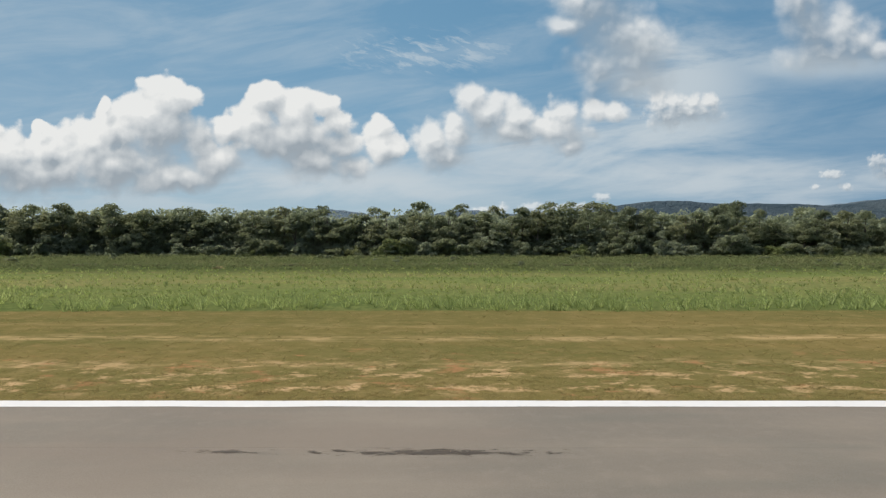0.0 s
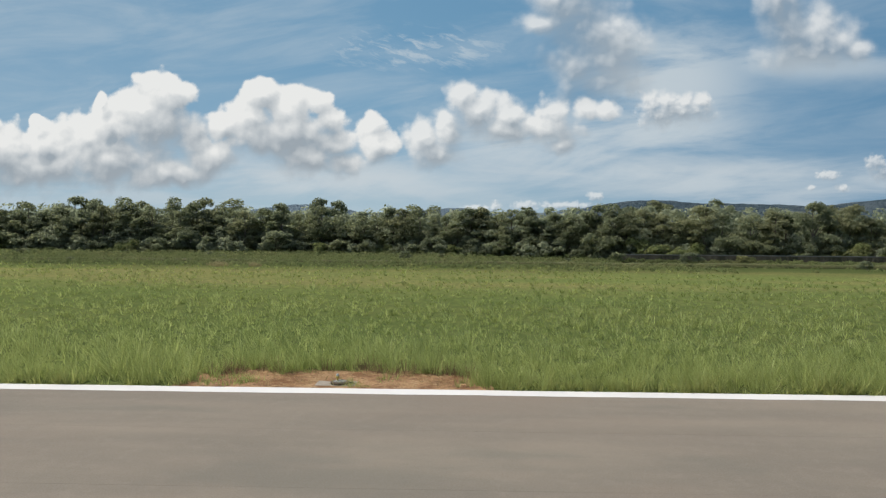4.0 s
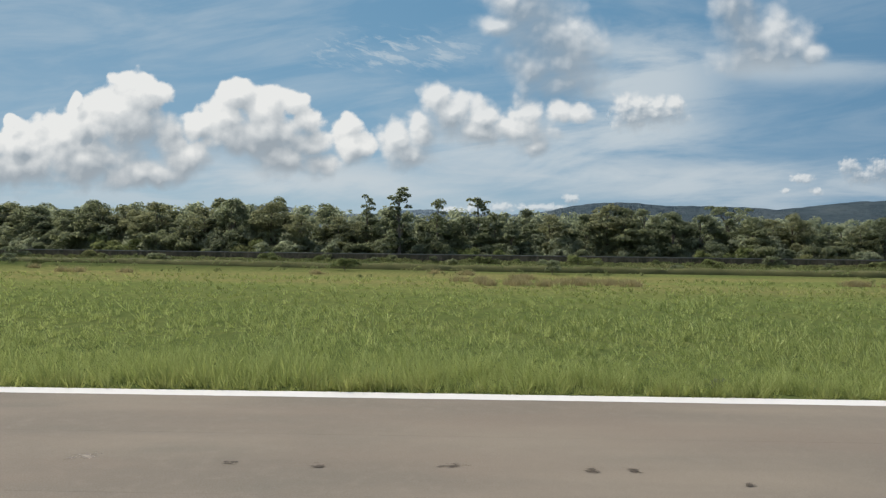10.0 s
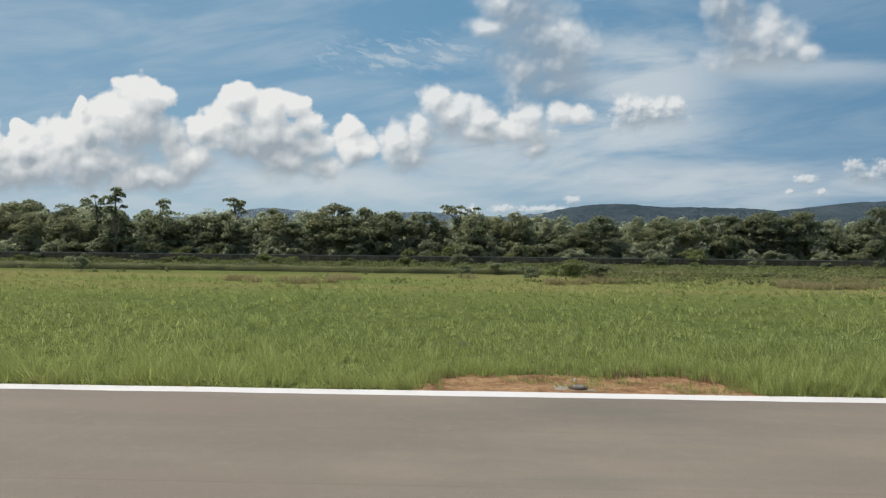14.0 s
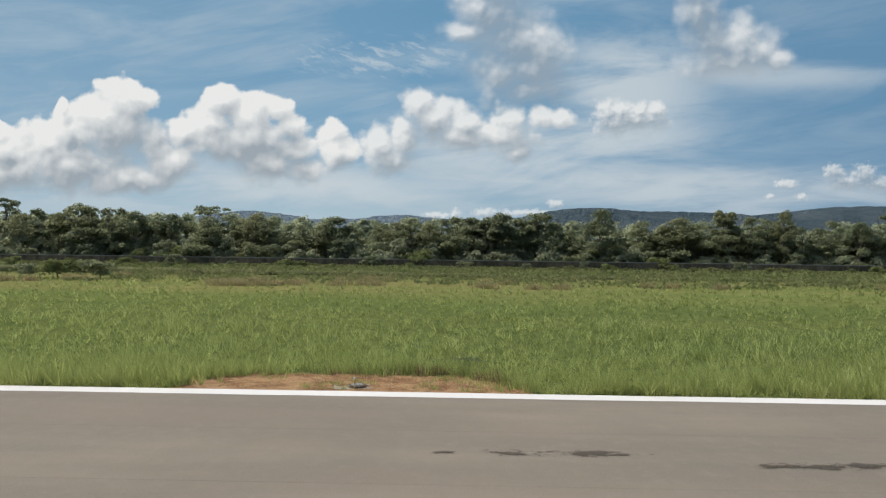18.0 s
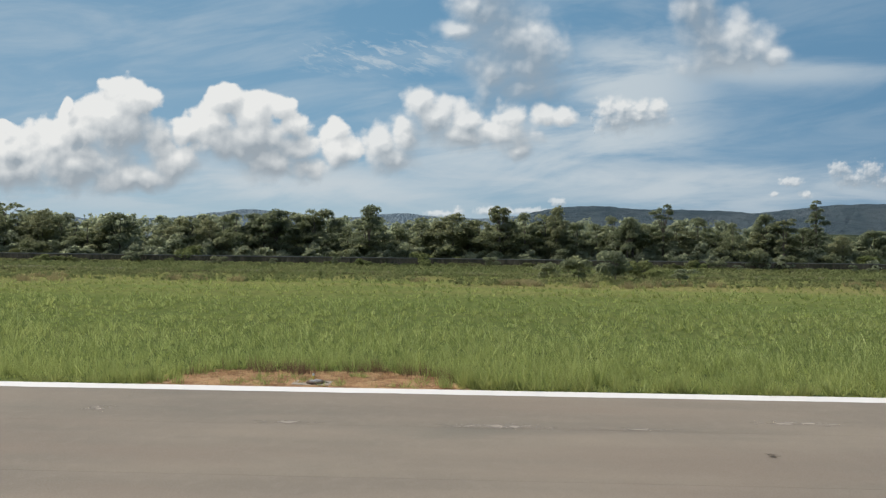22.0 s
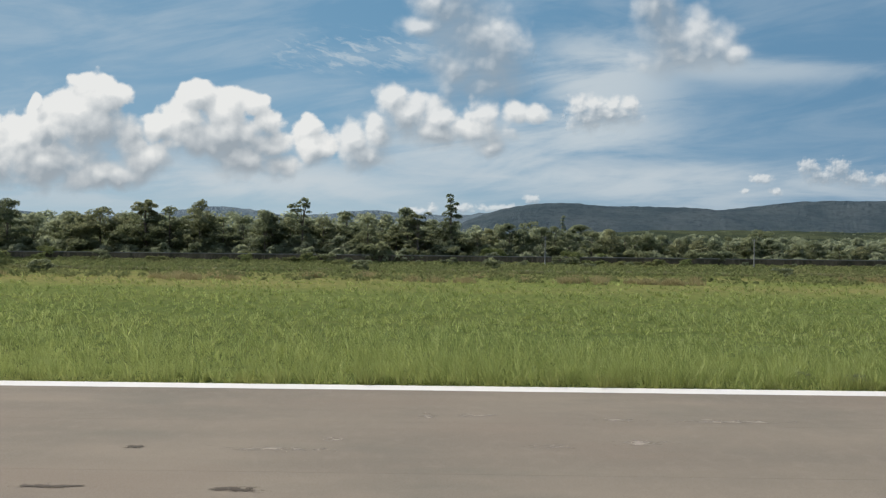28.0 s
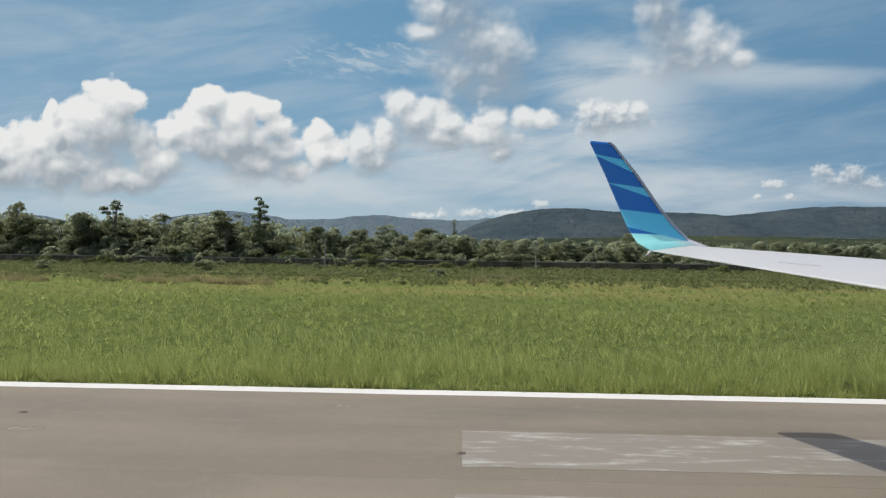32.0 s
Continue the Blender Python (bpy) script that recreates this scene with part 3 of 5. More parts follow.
def build_spots():
    """Damp stains and pale scuffs lying on the asphalt: middle x, y, length and width."""
    disc = bmesh.new()
    bmesh.ops.create_circle(disc, cap_ends=True, segments=20, radius=1.35)
    me_wet, me_pale = bpy.data.meshes.new("stain"), bpy.data.meshes.new("scuff")
    disc.to_mesh(me_wet)
    disc.to_mesh(me_pale)
    disc.free()
    me_wet.materials.append(WET)
    me_pale.materials.append(SCUFF)
    z = 0.033
    for name, me, rows in (("scuff", me_pale, PALE_A + PALE_B + PALE_C), ("stain", me_wet, DARK_A + DARK_B + DARK_C)):
        z += 0.003
        for i, (x, y, length, width) in enumerate(rows):
            ob = new(name, me)
            ob.parent = RUNWAY
            ob.matrix_local = Matrix.Translation((x, y, z + 0.0004 * (i % 5))) @ Matrix.Diagonal((length * 0.56, width * 0.66 + 0.04, 1, 1))


build_spots()

# ---------------------------------------------------------------- verge with edge lights
PATCHES = [(-3.9, 4.0), (49.0, 56.5), (101.4, 107.9), (154.7, 161.4), (207.7, 214.2),
           (260.0, 268.5), (312.3, 321.2), (365.5, 373.5), (418.6, 425.5), (469.8, 479.3)]
LIGHT_STEP, LIGHT_Y = 52.8, 18.62


def patch_depth(x, a, b):
    """How far a cleared patch reaches from the pavement's edge, with a ragged rim."""
    f = np.abs(x - (a + b) / 2) / ((b - a) / 2 + 0.25)
    return 2.35 * np.clip(1 - f ** 5, 0, 1) ** 0.6 * (1 + 0.10 * np.sin(x * 1.7) + 0.08 * np.sin(x * 4.3 + a)) - np.where(f > 1, 1.0, 0.0)


def in_patches(x, y):
    """Which of the places lie in a cleared patch."""
    hit = np.zeros(np.shape(x), bool)
    for a, b in PATCHES:
        hit |= y < EDGE_Y + patch_depth(x, a, b)
    return hit


def build_patches():
    for k, (a, b) in enumerate(PATCHES):
        xs = np.linspace(a - 0.5, b + 0.5, 28)
        rows = []
        for j in range(8):
            f = j / 7
            for i, x in enumerate(xs):
                y = EDGE_Y - 0.005 + f * (2.5 + 0.35 * wander(x, 0.7, k))
                rows.append((x, y, 0.012 + 0.05 * f * (1 - f) * (1 + wander(x + 9 * j, 1.9, k)) + 0.02 * abs(wander(x * 3 + j * 5, 1.3, k))))
        g = np.arange(8 * 28).reshape(8, 28)
        faces = np.stack([g[:-1, :-1], g[:-1, 1:], g[1:, 1:], g[1:, :-1]], -1).reshape(-1, 4)
        tagged(raw("bare_soil_patch", rows, faces, DIRT, smooth=True), "bare red-brown soil cleared around a runway light", "soil patch", "cleared patches along the runway", "stuff")


build_patches()


def build_edge_light():
    light = tagged(empty("runway_edge_light", pose(0, 0, 0)), "small elevated runway edge light on a concrete pad", "runway light", "runway edge lights")
    bm = bmesh.new()
    box(bm, -0.80, 0.72, -0.46, 0.42, -0.02, 0.045, 0.02)
    part("concrete_pad", bm, CONCRETE, light, "chipped pale concrete pad")
    bm = bmesh.new()
    tube(bm, [(0.1, -0.05, 0.03), (0.1, -0.05, 0.12), (0.1, -0.05, 0.15)], [0.36, 0.35, 0.30], 20)
    part("base_can", bm, RUST, light, "dark rusted round base can")
    bm = bmesh.new()
    tube(bm, [(0.1, -0.05, 0.148), (0.1, -0.05, 0.168)], [0.24, 0.23], 20)
    part("cover_plate", bm, GREY_STEEL, light, "grey steel cover plate")
    for a in range(6):
        bm = bmesh.new()
        tube(bm, [(0.1 + 0.19 * math.cos(a * 1.047), -0.05 + 0.19 * math.sin(a * 1.047), 0.166), (0.1 + 0.19 * math.cos(a * 1.047), -0.05 + 0.19 * math.sin(a * 1.047), 0.185)], [0.018, 0.016], 6)
        part("bolt", bm, RUST, light)
    bm = bmesh.new()
    tube(bm, [(0, 0, 0.14), (0, 0, 0.30)], [0.03, 0.03], 10)
    part("stem", bm, YELLOW, light, "yellow stem")
    bm = bmesh.new()
    tube(bm, [(0, 0, 0.29), (0, 0, 0.34), (0, 0, 0.36)], [0.07, 0.08, 0.06], 12)
    part("lamp_body", bm, YELLOW, light, "yellow lamp body")
    bm = bmesh.new()
    tube(bm, [(0, 0, 0.36), (0, 0, 0.41), (0, 0, 0.45), (0, 0, 0.47)], [0.055, 0.058, 0.04, 0.015], 12)
    part("lens", bm, GLASS, light, "clear glass dome")
    bm = bmesh.new()
    tube(bm, [(0.05, 0, 0.09), (0.3, 0.1, 0.10), (0.6, 0.05, 0.04)], [0.015, 0.015, 0.015], 6)
    part("cable", bm, RUBBER, light)
    small = Matrix.Diagonal((0.72, 0.72, 0.62, 1))
    light.matrix_world = pose(0, LIGHT_Y, 0) @ small
    for k in range(1, 10):
        ob = copy_thing(light, pose(0, 0, 0))
        ob.matrix_basis = pose(k * LIGHT_STEP, LIGHT_Y, 0, 0, 0, (k * 37) % 25 - 12) @ small


build_edge_light()


# ---------------------------------------------------------------- grass
def blades(rng, x, y, height, width, count, lean, spread=(0.4, 1.7)):
    """Single-triangle blades round each root; wind leans them along x."""
    n = len(x)
    x, y, height = np.repeat(x, count), np.repeat(y, count), np.repeat(height, count)
    m = n * count
    a = rng.uniform(0, 2 * np.pi, m)
    r = rng.uniform(0.0, 0.13, m)
    bx, by = x + r * np.cos(a), y + r * np.sin(a)
    h = height * rng.uniform(0.55, 1.1, m)
    w = np.repeat(np.broadcast_to(width, n), count) * rng.uniform(0.6, 1.3, m)
    turn = rng.uniform(0, np.pi, m)
    dx, dy = np.cos(turn) * w / 2, np.sin(turn) * w / 2
    out = rng.uniform(*spread, m) * h
    tx, ty = bx + out * np.cos(a) - lean * h * rng.uniform(0.2, 1, m), by + out * np.sin(a)
    v = np.empty((m, 3, 3), np.float32)
    v[:, 0] = np.stack([bx - dx, by - dy, np.zeros(m)], 1)
    v[:, 1] = np.stack([bx + dx, by + dy, np.zeros(m)], 1)
    v[:, 2] = np.stack([tx, ty, h], 1)
    return v.reshape(-1, 3)


def lumps(x, y):
    """Slow variation of the meadow's height."""
    return 0.5 + 0.25 * np.sin(x * 0.31 + 1.3 * np.sin(y * 0.21)) + 0.25 * np.sin(x * 0.083 + y * 0.37 + 2 * np.sin(x * 0.027))


def clumps(x, y):
    """Tussocks half a metre to two metres across."""
    a = np.sin(x * 2.9 + 1.7 * np.sin(y * 1.3)) * np.sin(y * 3.7 + 1.1 * np.sin(x * 0.9))
    b = np.sin(x * 1.13 + 2.1 * np.sin(y * 0.71 + 0.4)) * np.sin(y * 1.9 + 1.9 * np.sin(x * 0.37))
    return 1.0 + 0.40 * a + 0.42 * b


def tufts(x, y):
    """Height of single tufts about a third of a metre across."""
    s = 0.30 * (1 + (y - 18.0) / 40.0)
    i, j = np.floor((x + 0.12 * np.sin(y * 5.1)) / s), np.floor((y + 0.12 * np.sin(x * 4.3)) / s)
    return 0.55 + 0.9 * np.modf(np.abs(np.sin(i * 12.9898 + j * 78.233) * 43758.5453))[0]


def build_grass():
    rng = np.random.default_rng(4)
    got, stub = [], []
    for y0, y1, count in ((18.05, 30.0, 10), (30.0, 60.0, 13), (60.0, 118.0, 10)):
        x0, x1 = -81 - 0.72 * y1, 501 + 0.70 * y1
        lo, hi = (y0 - 13.0) ** -0.9, (y1 - 13.0) ** -0.9
        n = int((x1 - x0) * 44 * 5.1 ** 1.9 / 0.9 * (lo - hi))
        y = 13.0 + (lo + (hi - lo) * rng.uniform(0, 1, n)) ** (-1 / 0.9)
        x = rng.uniform(x0, x1, n)
        height = (0.32 + 0.20 * np.exp(-(y - 18.0) / 9.0)) * (0.60 + 0.65 * lumps(x, y)) * (0.30 + 0.70 * clumps(x, y)) * tufts(x, y) * rng.uniform(0.8, 1.2, n)
        height = np.where((x < -42) & (y > 41) & (y < 46), height * 1.5 + 0.15, height)
        height *= 0.62 + 0.38 * np.clip((y - 18.1) / 0.7, 0, 1)
        mown = (x + 3 * np.sin(y * 0.9) + 2 * np.sin(y * 2.3) < -44.5) & (y < 41 + 0.6 * np.sin(x * 0.2))
        keep = ~mown & (rng.uniform(0, 1, n) < 0.30 + 0.75 * np.clip(clumps(x, y) * tufts(x, y) - 0.15, 0, 1))
        if y0 < 21.5:
            keep &= ~in_patches(x, y)
        if y0 > 59:
            keep &= (x < 90) | (y < 80)
        width = 0.0260 * (y / 19.0) ** 0.95
        got.append(blades(rng, x[keep], y[keep], height[keep], width[keep], count, 0.26, (0.15, 1.05)))
        if mown.any():
            low = rng.uniform(0.012, 0.045, n) * (0.5 + 0.9 * np.clip(clumps(x * 0.7, y * 1.6) - 0.6, 0, 1))
            stub.append(blades(rng, x[mown], y[mown], low[mown], width[mown] * 1.2, 6, 0.3, (1.0, 5.0)))
    v = np.concatenate(got)
    tagged(raw("meadow_grass", v, np.arange(len(v)).reshape(-1, 3), GRASS), "tall wind-bent green meadow grass beside the runway", "grass", kind="stuff")
    v = np.concatenate(stub)
    tagged(raw("stubble", v, np.arange(len(v)).reshape(-1, 3), STUBBLE), "short mown dry stubble beside the runway", "stubble", kind="stuff")
    # upright tussocks along the paint and round the cleared patches
    n = 5200
    x = rng.uniform(-45, 520, n)
    y = 18.22 + 9.0 * rng.uniform(0, 1, n) ** 3.2
    keep = (clumps(x * 0.45, y * 0.5) + 0.35 * rng.normal(size=n) > 1.05) & ~in_patches(x, y)
    x, y = x[keep], y[keep]
    got = [blades(rng, x, y, rng.uniform(0.45, 0.78, len(x)), 0.018, 18, 0.12, (0.05, 0.4))]
    for cx, cy, rx, ry, m in ((-40.2, 30.9, 3.6, 0.9, 420), (-45.6, 20.6, 2.2, 1.0, 300), (-43.0, 34.0, 2.0, 0.6, 140), (-36.0, 26.0, 2.5, 0.7, 160)):
        got.append(blades(rng, cx + rng.normal(size=m) * rx * 0.6, cy + rng.normal(size=m) * ry * 0.6, rng.uniform(0.22, 0.55, m), 0.026, 14, 0.3, (0.25, 1.2)))
    for a, b in PATCHES:
        m = int((b - a) * 9)
        x = rng.uniform(a - 0.6, b + 0.6, m)
        got.append(blades(rng, x, EDGE_Y + np.maximum(patch_depth(x, a, b), 0) + rng.uniform(0.05, 0.9, m), rng.uniform(0.40, 0.80, m), 0.018, 18, 0.1, (0.05, 0.4)))
        m = 420
        x, y = rng.uniform(a, b, m), EDGE_Y + 0.15 + 2.3 * rng.uniform(0, 1, m)
        keep = clumps(x * 0.8, y * 0.8) > 1.12
        got.append(blades(rng, x[keep], y[keep], rng.uniform(0.06, 0.26, keep.sum()), 0.02, 9, 0.1, (0.1, 0.8)))
        for e in (a, b):
            got.append(blades(rng, e + rng.normal(size=16) * 0.25, EDGE_Y + rng.uniform(0.1, 2.4, 16), rng.uniform(0.25, 0.5, 16), 0.022, 14, 0.1, (0.05, 0.5)))
    v = np.concatenate(got)
    tagged(raw("tussocks", v, np.arange(len(v)).reshape(-1, 3), GRASS), "upright green grass tussocks by the runway edge", "grass", kind="stuff")
    # dead stalks lying and standing in the cleared patches
    got, back = [], []
    for a, b in PATCHES:
        n = 1500
        x, y = rng.uniform(a, b, n), EDGE_Y + 0.1 + 2.4 * rng.uniform(0, 1, n) ** 0.7
        got.append(blades(rng, x, y, 0.02 + 0.13 * rng.uniform(0, 1, n) ** 3, 0.025, 4, 0.5, (0.6, 2.4)))
        n = 300
        x = rng.uniform(a, b, n)
        x = x[clumps(x * 0.5, x * 0.2 + a) + 0.3 * rng.normal(size=n) > 0.95]
        n = len(x)
        back.append(blades(rng, x, EDGE_Y + patch_depth(x, a, b) - 0.25 + rng.uniform(0, 0.6, n), rng.uniform(0.18, 0.60, n), 0.016, 6, 0.1, (0.05, 0.4)))
    v = np.concatenate(got)
    tagged(raw("dead_grass", v, np.arange(len(v)).reshape(-1, 3), STRAW), "dry dead grass stalks on the bare soil", "dead grass", kind="stuff")
    v = np.concatenate(back)
    tagged(raw("withered_stalks", v, np.arange(len(v)).reshape(-1, 3), WITHERED), "withered red-brown stalks standing behind the bare soil", "dead grass", kind="stuff")


build_grass()


# ---------------------------------------------------------------- plants
def leaf_cloud(rng, centres, radii, count, size, squash=0.8):
    """Leaf quads over the shells of many puffs. Returns (4n, 3) corners."""
    centres, radii = np.asarray(centres, float), np.asarray(radii, float)
    share = radii ** 2 / (radii ** 2).sum()
    pick = rng.choice(len(centres), count, p=share)
    d = rng.normal(size=(count, 3))
    d /= np.linalg.norm(d, axis=1)[:, None]
    d[:, 2] = np.where(d[:, 2] < -0.35, -d[:, 2] * 0.6, d[:, 2])
    r = radii[pick] * rng.uniform(0.55, 1.08, count) ** 0.6
    c = centres[pick] + d * r[:, None] * (1, 1, squash)
    nrm = d + rng.normal(size=(count, 3)) * 0.5 + (0, 0, 0.35)
    nrm /= np.linalg.norm(nrm, axis=1)[:, None]
    u = np.cross(nrm, rng.normal(size=(count, 3)))
    u /= np.linalg.norm(u, axis=1)[:, None] + 1e-9
    w = np.cross(nrm, u)
    s = size * rng.uniform(0.5, 1.4, (count, 1))
    q = np.empty((count, 4, 3))
    q[:, 0], q[:, 1] = c - u * s, c - w * s * 0.55 + nrm * s * 0.25
    q[:, 2], q[:, 3] = c + u * s, c + w * s * 0.55 + nrm * s * 0.25
    return q.reshape(-1, 3)


def puffs(rng, kind, h, w):
    """Centres and radii of a crown's puffs for a tree of height h and crown width w."""
    c, r = [], []
    if kind == "broad":
        for _ in range(38):
            f = rng.uniform(0.0, 1.0)
            a, z = rng.uniform(0, 6.28), h * (0.14 + 0.77 * f)
            reach = w * 0.46 * math.sqrt(max(0.06, 1 - (f * 1.02) ** 2.4)) * rng.uniform(0.3, 1.0)
            c.append((reach * math.cos(a), reach * math.sin(a), z))
            r.append(w * rng.uniform(0.07, 0.17))
        c.append((0.05 * w, 0, h * 0.92))
        r.append(w * 0.14)
    elif kind == "airy":
        for _ in range(30):
            f = rng.uniform(0, 1) ** 0.8
            a, z = rng.uniform(0, 6.28), h * (0.20 + 0.76 * f)
            reach = w * 0.45 * rng.uniform(0.3, 1.0) * (1.05 - 0.5 * f)
            c.append((reach * math.cos(a), reach * math.sin(a), z))
            r.append(w * rng.uniform(0.06, 0.12))
    elif kind == "spire":
        for i in range(22):
            f = i / 21
            a = rng.uniform(0, 6.28)
            reach = w * 0.36 * (1.0 - 0.55 * f) * rng.uniform(0.5, 1.1)
            c.append((reach * math.cos(a), reach * math.sin(a), h * (0.18 + 0.79 * f)))
            r.append(w * rng.uniform(0.11, 0.20))
    elif kind == "umbrella":
        for _ in range(16):
            a, reach = rng.uniform(0, 6.28), w * 0.5 * math.sqrt(rng.uniform(0.02, 1))
            c.append((reach * math.cos(a), reach * math.sin(a), h * rng.uniform(0.84, 0.96)))
            r.append(w * rng.uniform(0.08, 0.13))
    elif kind == "cypress":
        for i in range(12):
            f = i / 11
            c.append((0.1 * w * rng.normal(), 0.1 * w * rng.normal(), h * (0.12 + 0.84 * f)))
            r.append(w * (0.42 - 0.26 * abs(f - 0.3)))
    else:
        for _ in range(12):
            a, reach = rng.uniform(0, 6.28), w * 0.42 * math.sqrt(rng.uniform(0, 1))
            c.append((reach * math.cos(a), reach * math.sin(a), h * rng.uniform(0.22, 0.80)))
            r.append(w * rng.uniform(0.13, 0.21))
    return np.array(c), np.array(r)


def build_tree(name, kind, seed, h, w, count, leaf, material, label, category):
    """A tree at the origin: tapered trunk with limbs, and a crown of separate leaves."""
    rng = np.random.default_rng(seed)
    tree = tagged(empty(name, pose(0, 0, 0)), label, category)
    c, r = puffs(rng, kind, h, w)
    bm = bmesh.new()
    bend = rng.normal(size=2) * 0.02 * h
    top = 0.9 if kind != "bush" else 0.55
    line = [(bend[0] * f, bend[1] * f, h * top * f - 0.1 * (1 - f)) for f in (0, 0.08, 0.35, 0.65, 1.0)]
    base = 0.012 * h + 0.04
    tube(bm, line, [base * 1.6, base, base * 0.8, base * 0.5, base * 0.12], 8)
    for k in rng.choice(len(c), min(9, len(c)), replace=False):
        z = max(0.15 * h, c[k][2] * rng.uniform(0.55, 0.8))
        f = z / (h * top)
        s = Vector((bend[0] * f, bend[1] * f, z))
        e = Vector(c[k])
        tube(bm, [s, s.lerp(e, 0.55) + Vector((0, 0, 0.04 * h)), e], [base * 0.42, base * 0.28, base * 0.1], 5)
    part("trunk", bm, BARK, tree, "grey-brown trunk with limbs")
    v = leaf_cloud(rng, c, r, count, leaf, 0.55 if kind == "umbrella" else 0.85)
    raw("crown", v, np.arange(len(v)).reshape(-1, 4), material, tree)
    return tree


BROAD = [build_tree("broadleaf_tree", "broad", 20 + i, 14, 9.5, 4300, 0.25, m, lab, "tree") for i, (m, lab) in enumerate([
    (LEAF, "tall broadleaf forest tree with a dense green crown"), (LEAF_DARK, "tall forest tree with a dark dense crown"),
    (LEAF, "broadleaf forest tree with a lumpy green crown"), (LEAF_AIRY, "broadleaf forest tree with pale green leaves")])]
AIRY = [build_tree("airy_tree", "airy", 40 + i, 15, 7, 2000, 0.22, m, "tall slender tree with a sparse see-through crown", "tree") for i, m in enumerate([LEAF_AIRY, LEAF, LEAF_DARK])]
SPIRE = [build_tree("slender_tree", "spire", 50 + i, 16, 5, 2300, 0.22, LEAF_DARK, "tall narrow dark tree standing above the canopy", "tree") for i in range(2)]
UMBRELLA = [build_tree("umbrella_tree", "umbrella", 60, 15, 9, 1000, 0.28, LEAF_DARK, "flat-topped umbrella tree above the canopy", "tree")]
CYPRESS = [build_tree("cypress_tree", "cypress", 70, 16, 3, 900, 0.30, LEAF_DARK, "narrow dark columnar cypress tree", "tree")]
BUSH = [build_tree("bush", "bush", 80 + i, 4.5, 6, 1100, 0.26, m, lab, "bush") for i, (m, lab) in enumerate([
    (LEAF, "dense green bush at the forest edge"), (LEAF_DARK, "dark dense bush at the forest edge"), (LEAF_SCRUB, "pale green bush overgrown with creepers")])]
KINDS = {"b": (BROAD, 14, 9.5), "a": (AIRY, 15, 7), "s": (SPIRE, 16, 5), "u": (UMBRELLA, 15, 9), "c": (CYPRESS, 16, 3), "h": (BUSH, 4.5, 6)}
USED = set()


def plant(key, x, y, h, w, turn, pick):
    protos, h0, w0 = KINDS[key]
    proto = protos[pick % len(protos)]
    m = pose(x, y, 0, 0, 0, turn) @ Matrix.Diagonal((w / w0, w / w0, h / h0, 1))
    if proto.name not in USED:
        USED.add(proto.name)
        proto.matrix_basis = m
        return proto
    ob = copy_thing(proto, pose(0, 0, 0))
    ob.matrix_basis = m
    return ob


# tall trees that stand out of the canopy: kind, x, y, height, crown width
TALL_A = [("u", -129.4, 250, 18.9, 8.5), ("b", -90.7, 255, 20.9, 13), ("b", -24.2, 240, 19.4, 16), ("b", -62.4, 250, 19, 10), ("b", -106.6, 250, 18.4, 13),
          ("b", -179.3, 250, 18, 13), ("b", 47.6, 240, 17.4, 12), ("b", -31.6, 230, 19, 13), ("b", -75.8, 240, 19, 12), ("b", 15.1, 230, 18.5, 9),
          ("b", 41.2, 230, 17.2, 12), ("b", 119.8, 215, 18.4, 11), ("b", 138.7, 215, 18.9, 9), ("b", 11.6, 215, 18.2, 9), ("b", -39.8, 225, 18.7, 11),
          ("u", 76, 215, 15.7, 7.3), ("a", 121.4, 212, 16.8, 8.2), ("a", 139.4, 210, 17.3, 6.4), ("s", 174.1, 157, 15.4, 4), ("s", 182.1, 150, 16.5, 5.4)]
TALL_B = [("a", 129.1, 200, 16.8, 8.5), ("b", 106.8, 200, 15.4, 10), ("a", 201, 176, 16.6, 6), ("b", 149.1, 170, 14.4, 8.6), ("b", 190.5, 155, 14.7, 7),
          ("b", 212.8, 170, 13.5, 6), ("u", 260.3, 162, 14.3, 9.6), ("b", 237.2, 165, 13.6, 5), ("a", 331.4, 160, 12.8, 4.1), ("b", 352.5, 151, 13.8, 7.5),
          ("a", 382.5, 155, 15.4, 5.9), ("b", 395.4, 154, 14.3, 5.4), ("a", 419.2, 153, 15.5, 4.8), ("b", 443.4, 155, 13, 6.4), ("s", 453.7, 153, 15.8, 4.2)]
TALL_C = [("a", 327.5, 155, 12.5, 5.1), ("a", 446, 152, 12.7, 5.7), ("b", 411, 152, 11.7, 5.7), ("b", 477.7, 200, 11.8, 8.5), ("c", 496.9, 257, 16.3, 3),
          ("b", 434.6, 152, 10.7, 5.1), ("b", 490.9, 190, 10.6, 9.7), ("b", 555.4, 220, 10.6, 9.3)]


def front(x):
    """How far from the runway's middle the wood begins."""
    return float(np.interp(x, [-300, 40, 150, 480, 540, 700], [203, 200, 153, 150, 152, 160]))


def canopy(x):
    """Usual height of the wood."""
    return float(np.interp(x, [-300, 60, 150, 215, 300, 430, 475, 540, 700], [16.0, 14.4, 13.2, 11.9, 11.7, 11.6, 7.8, 6.6, 6.6]))


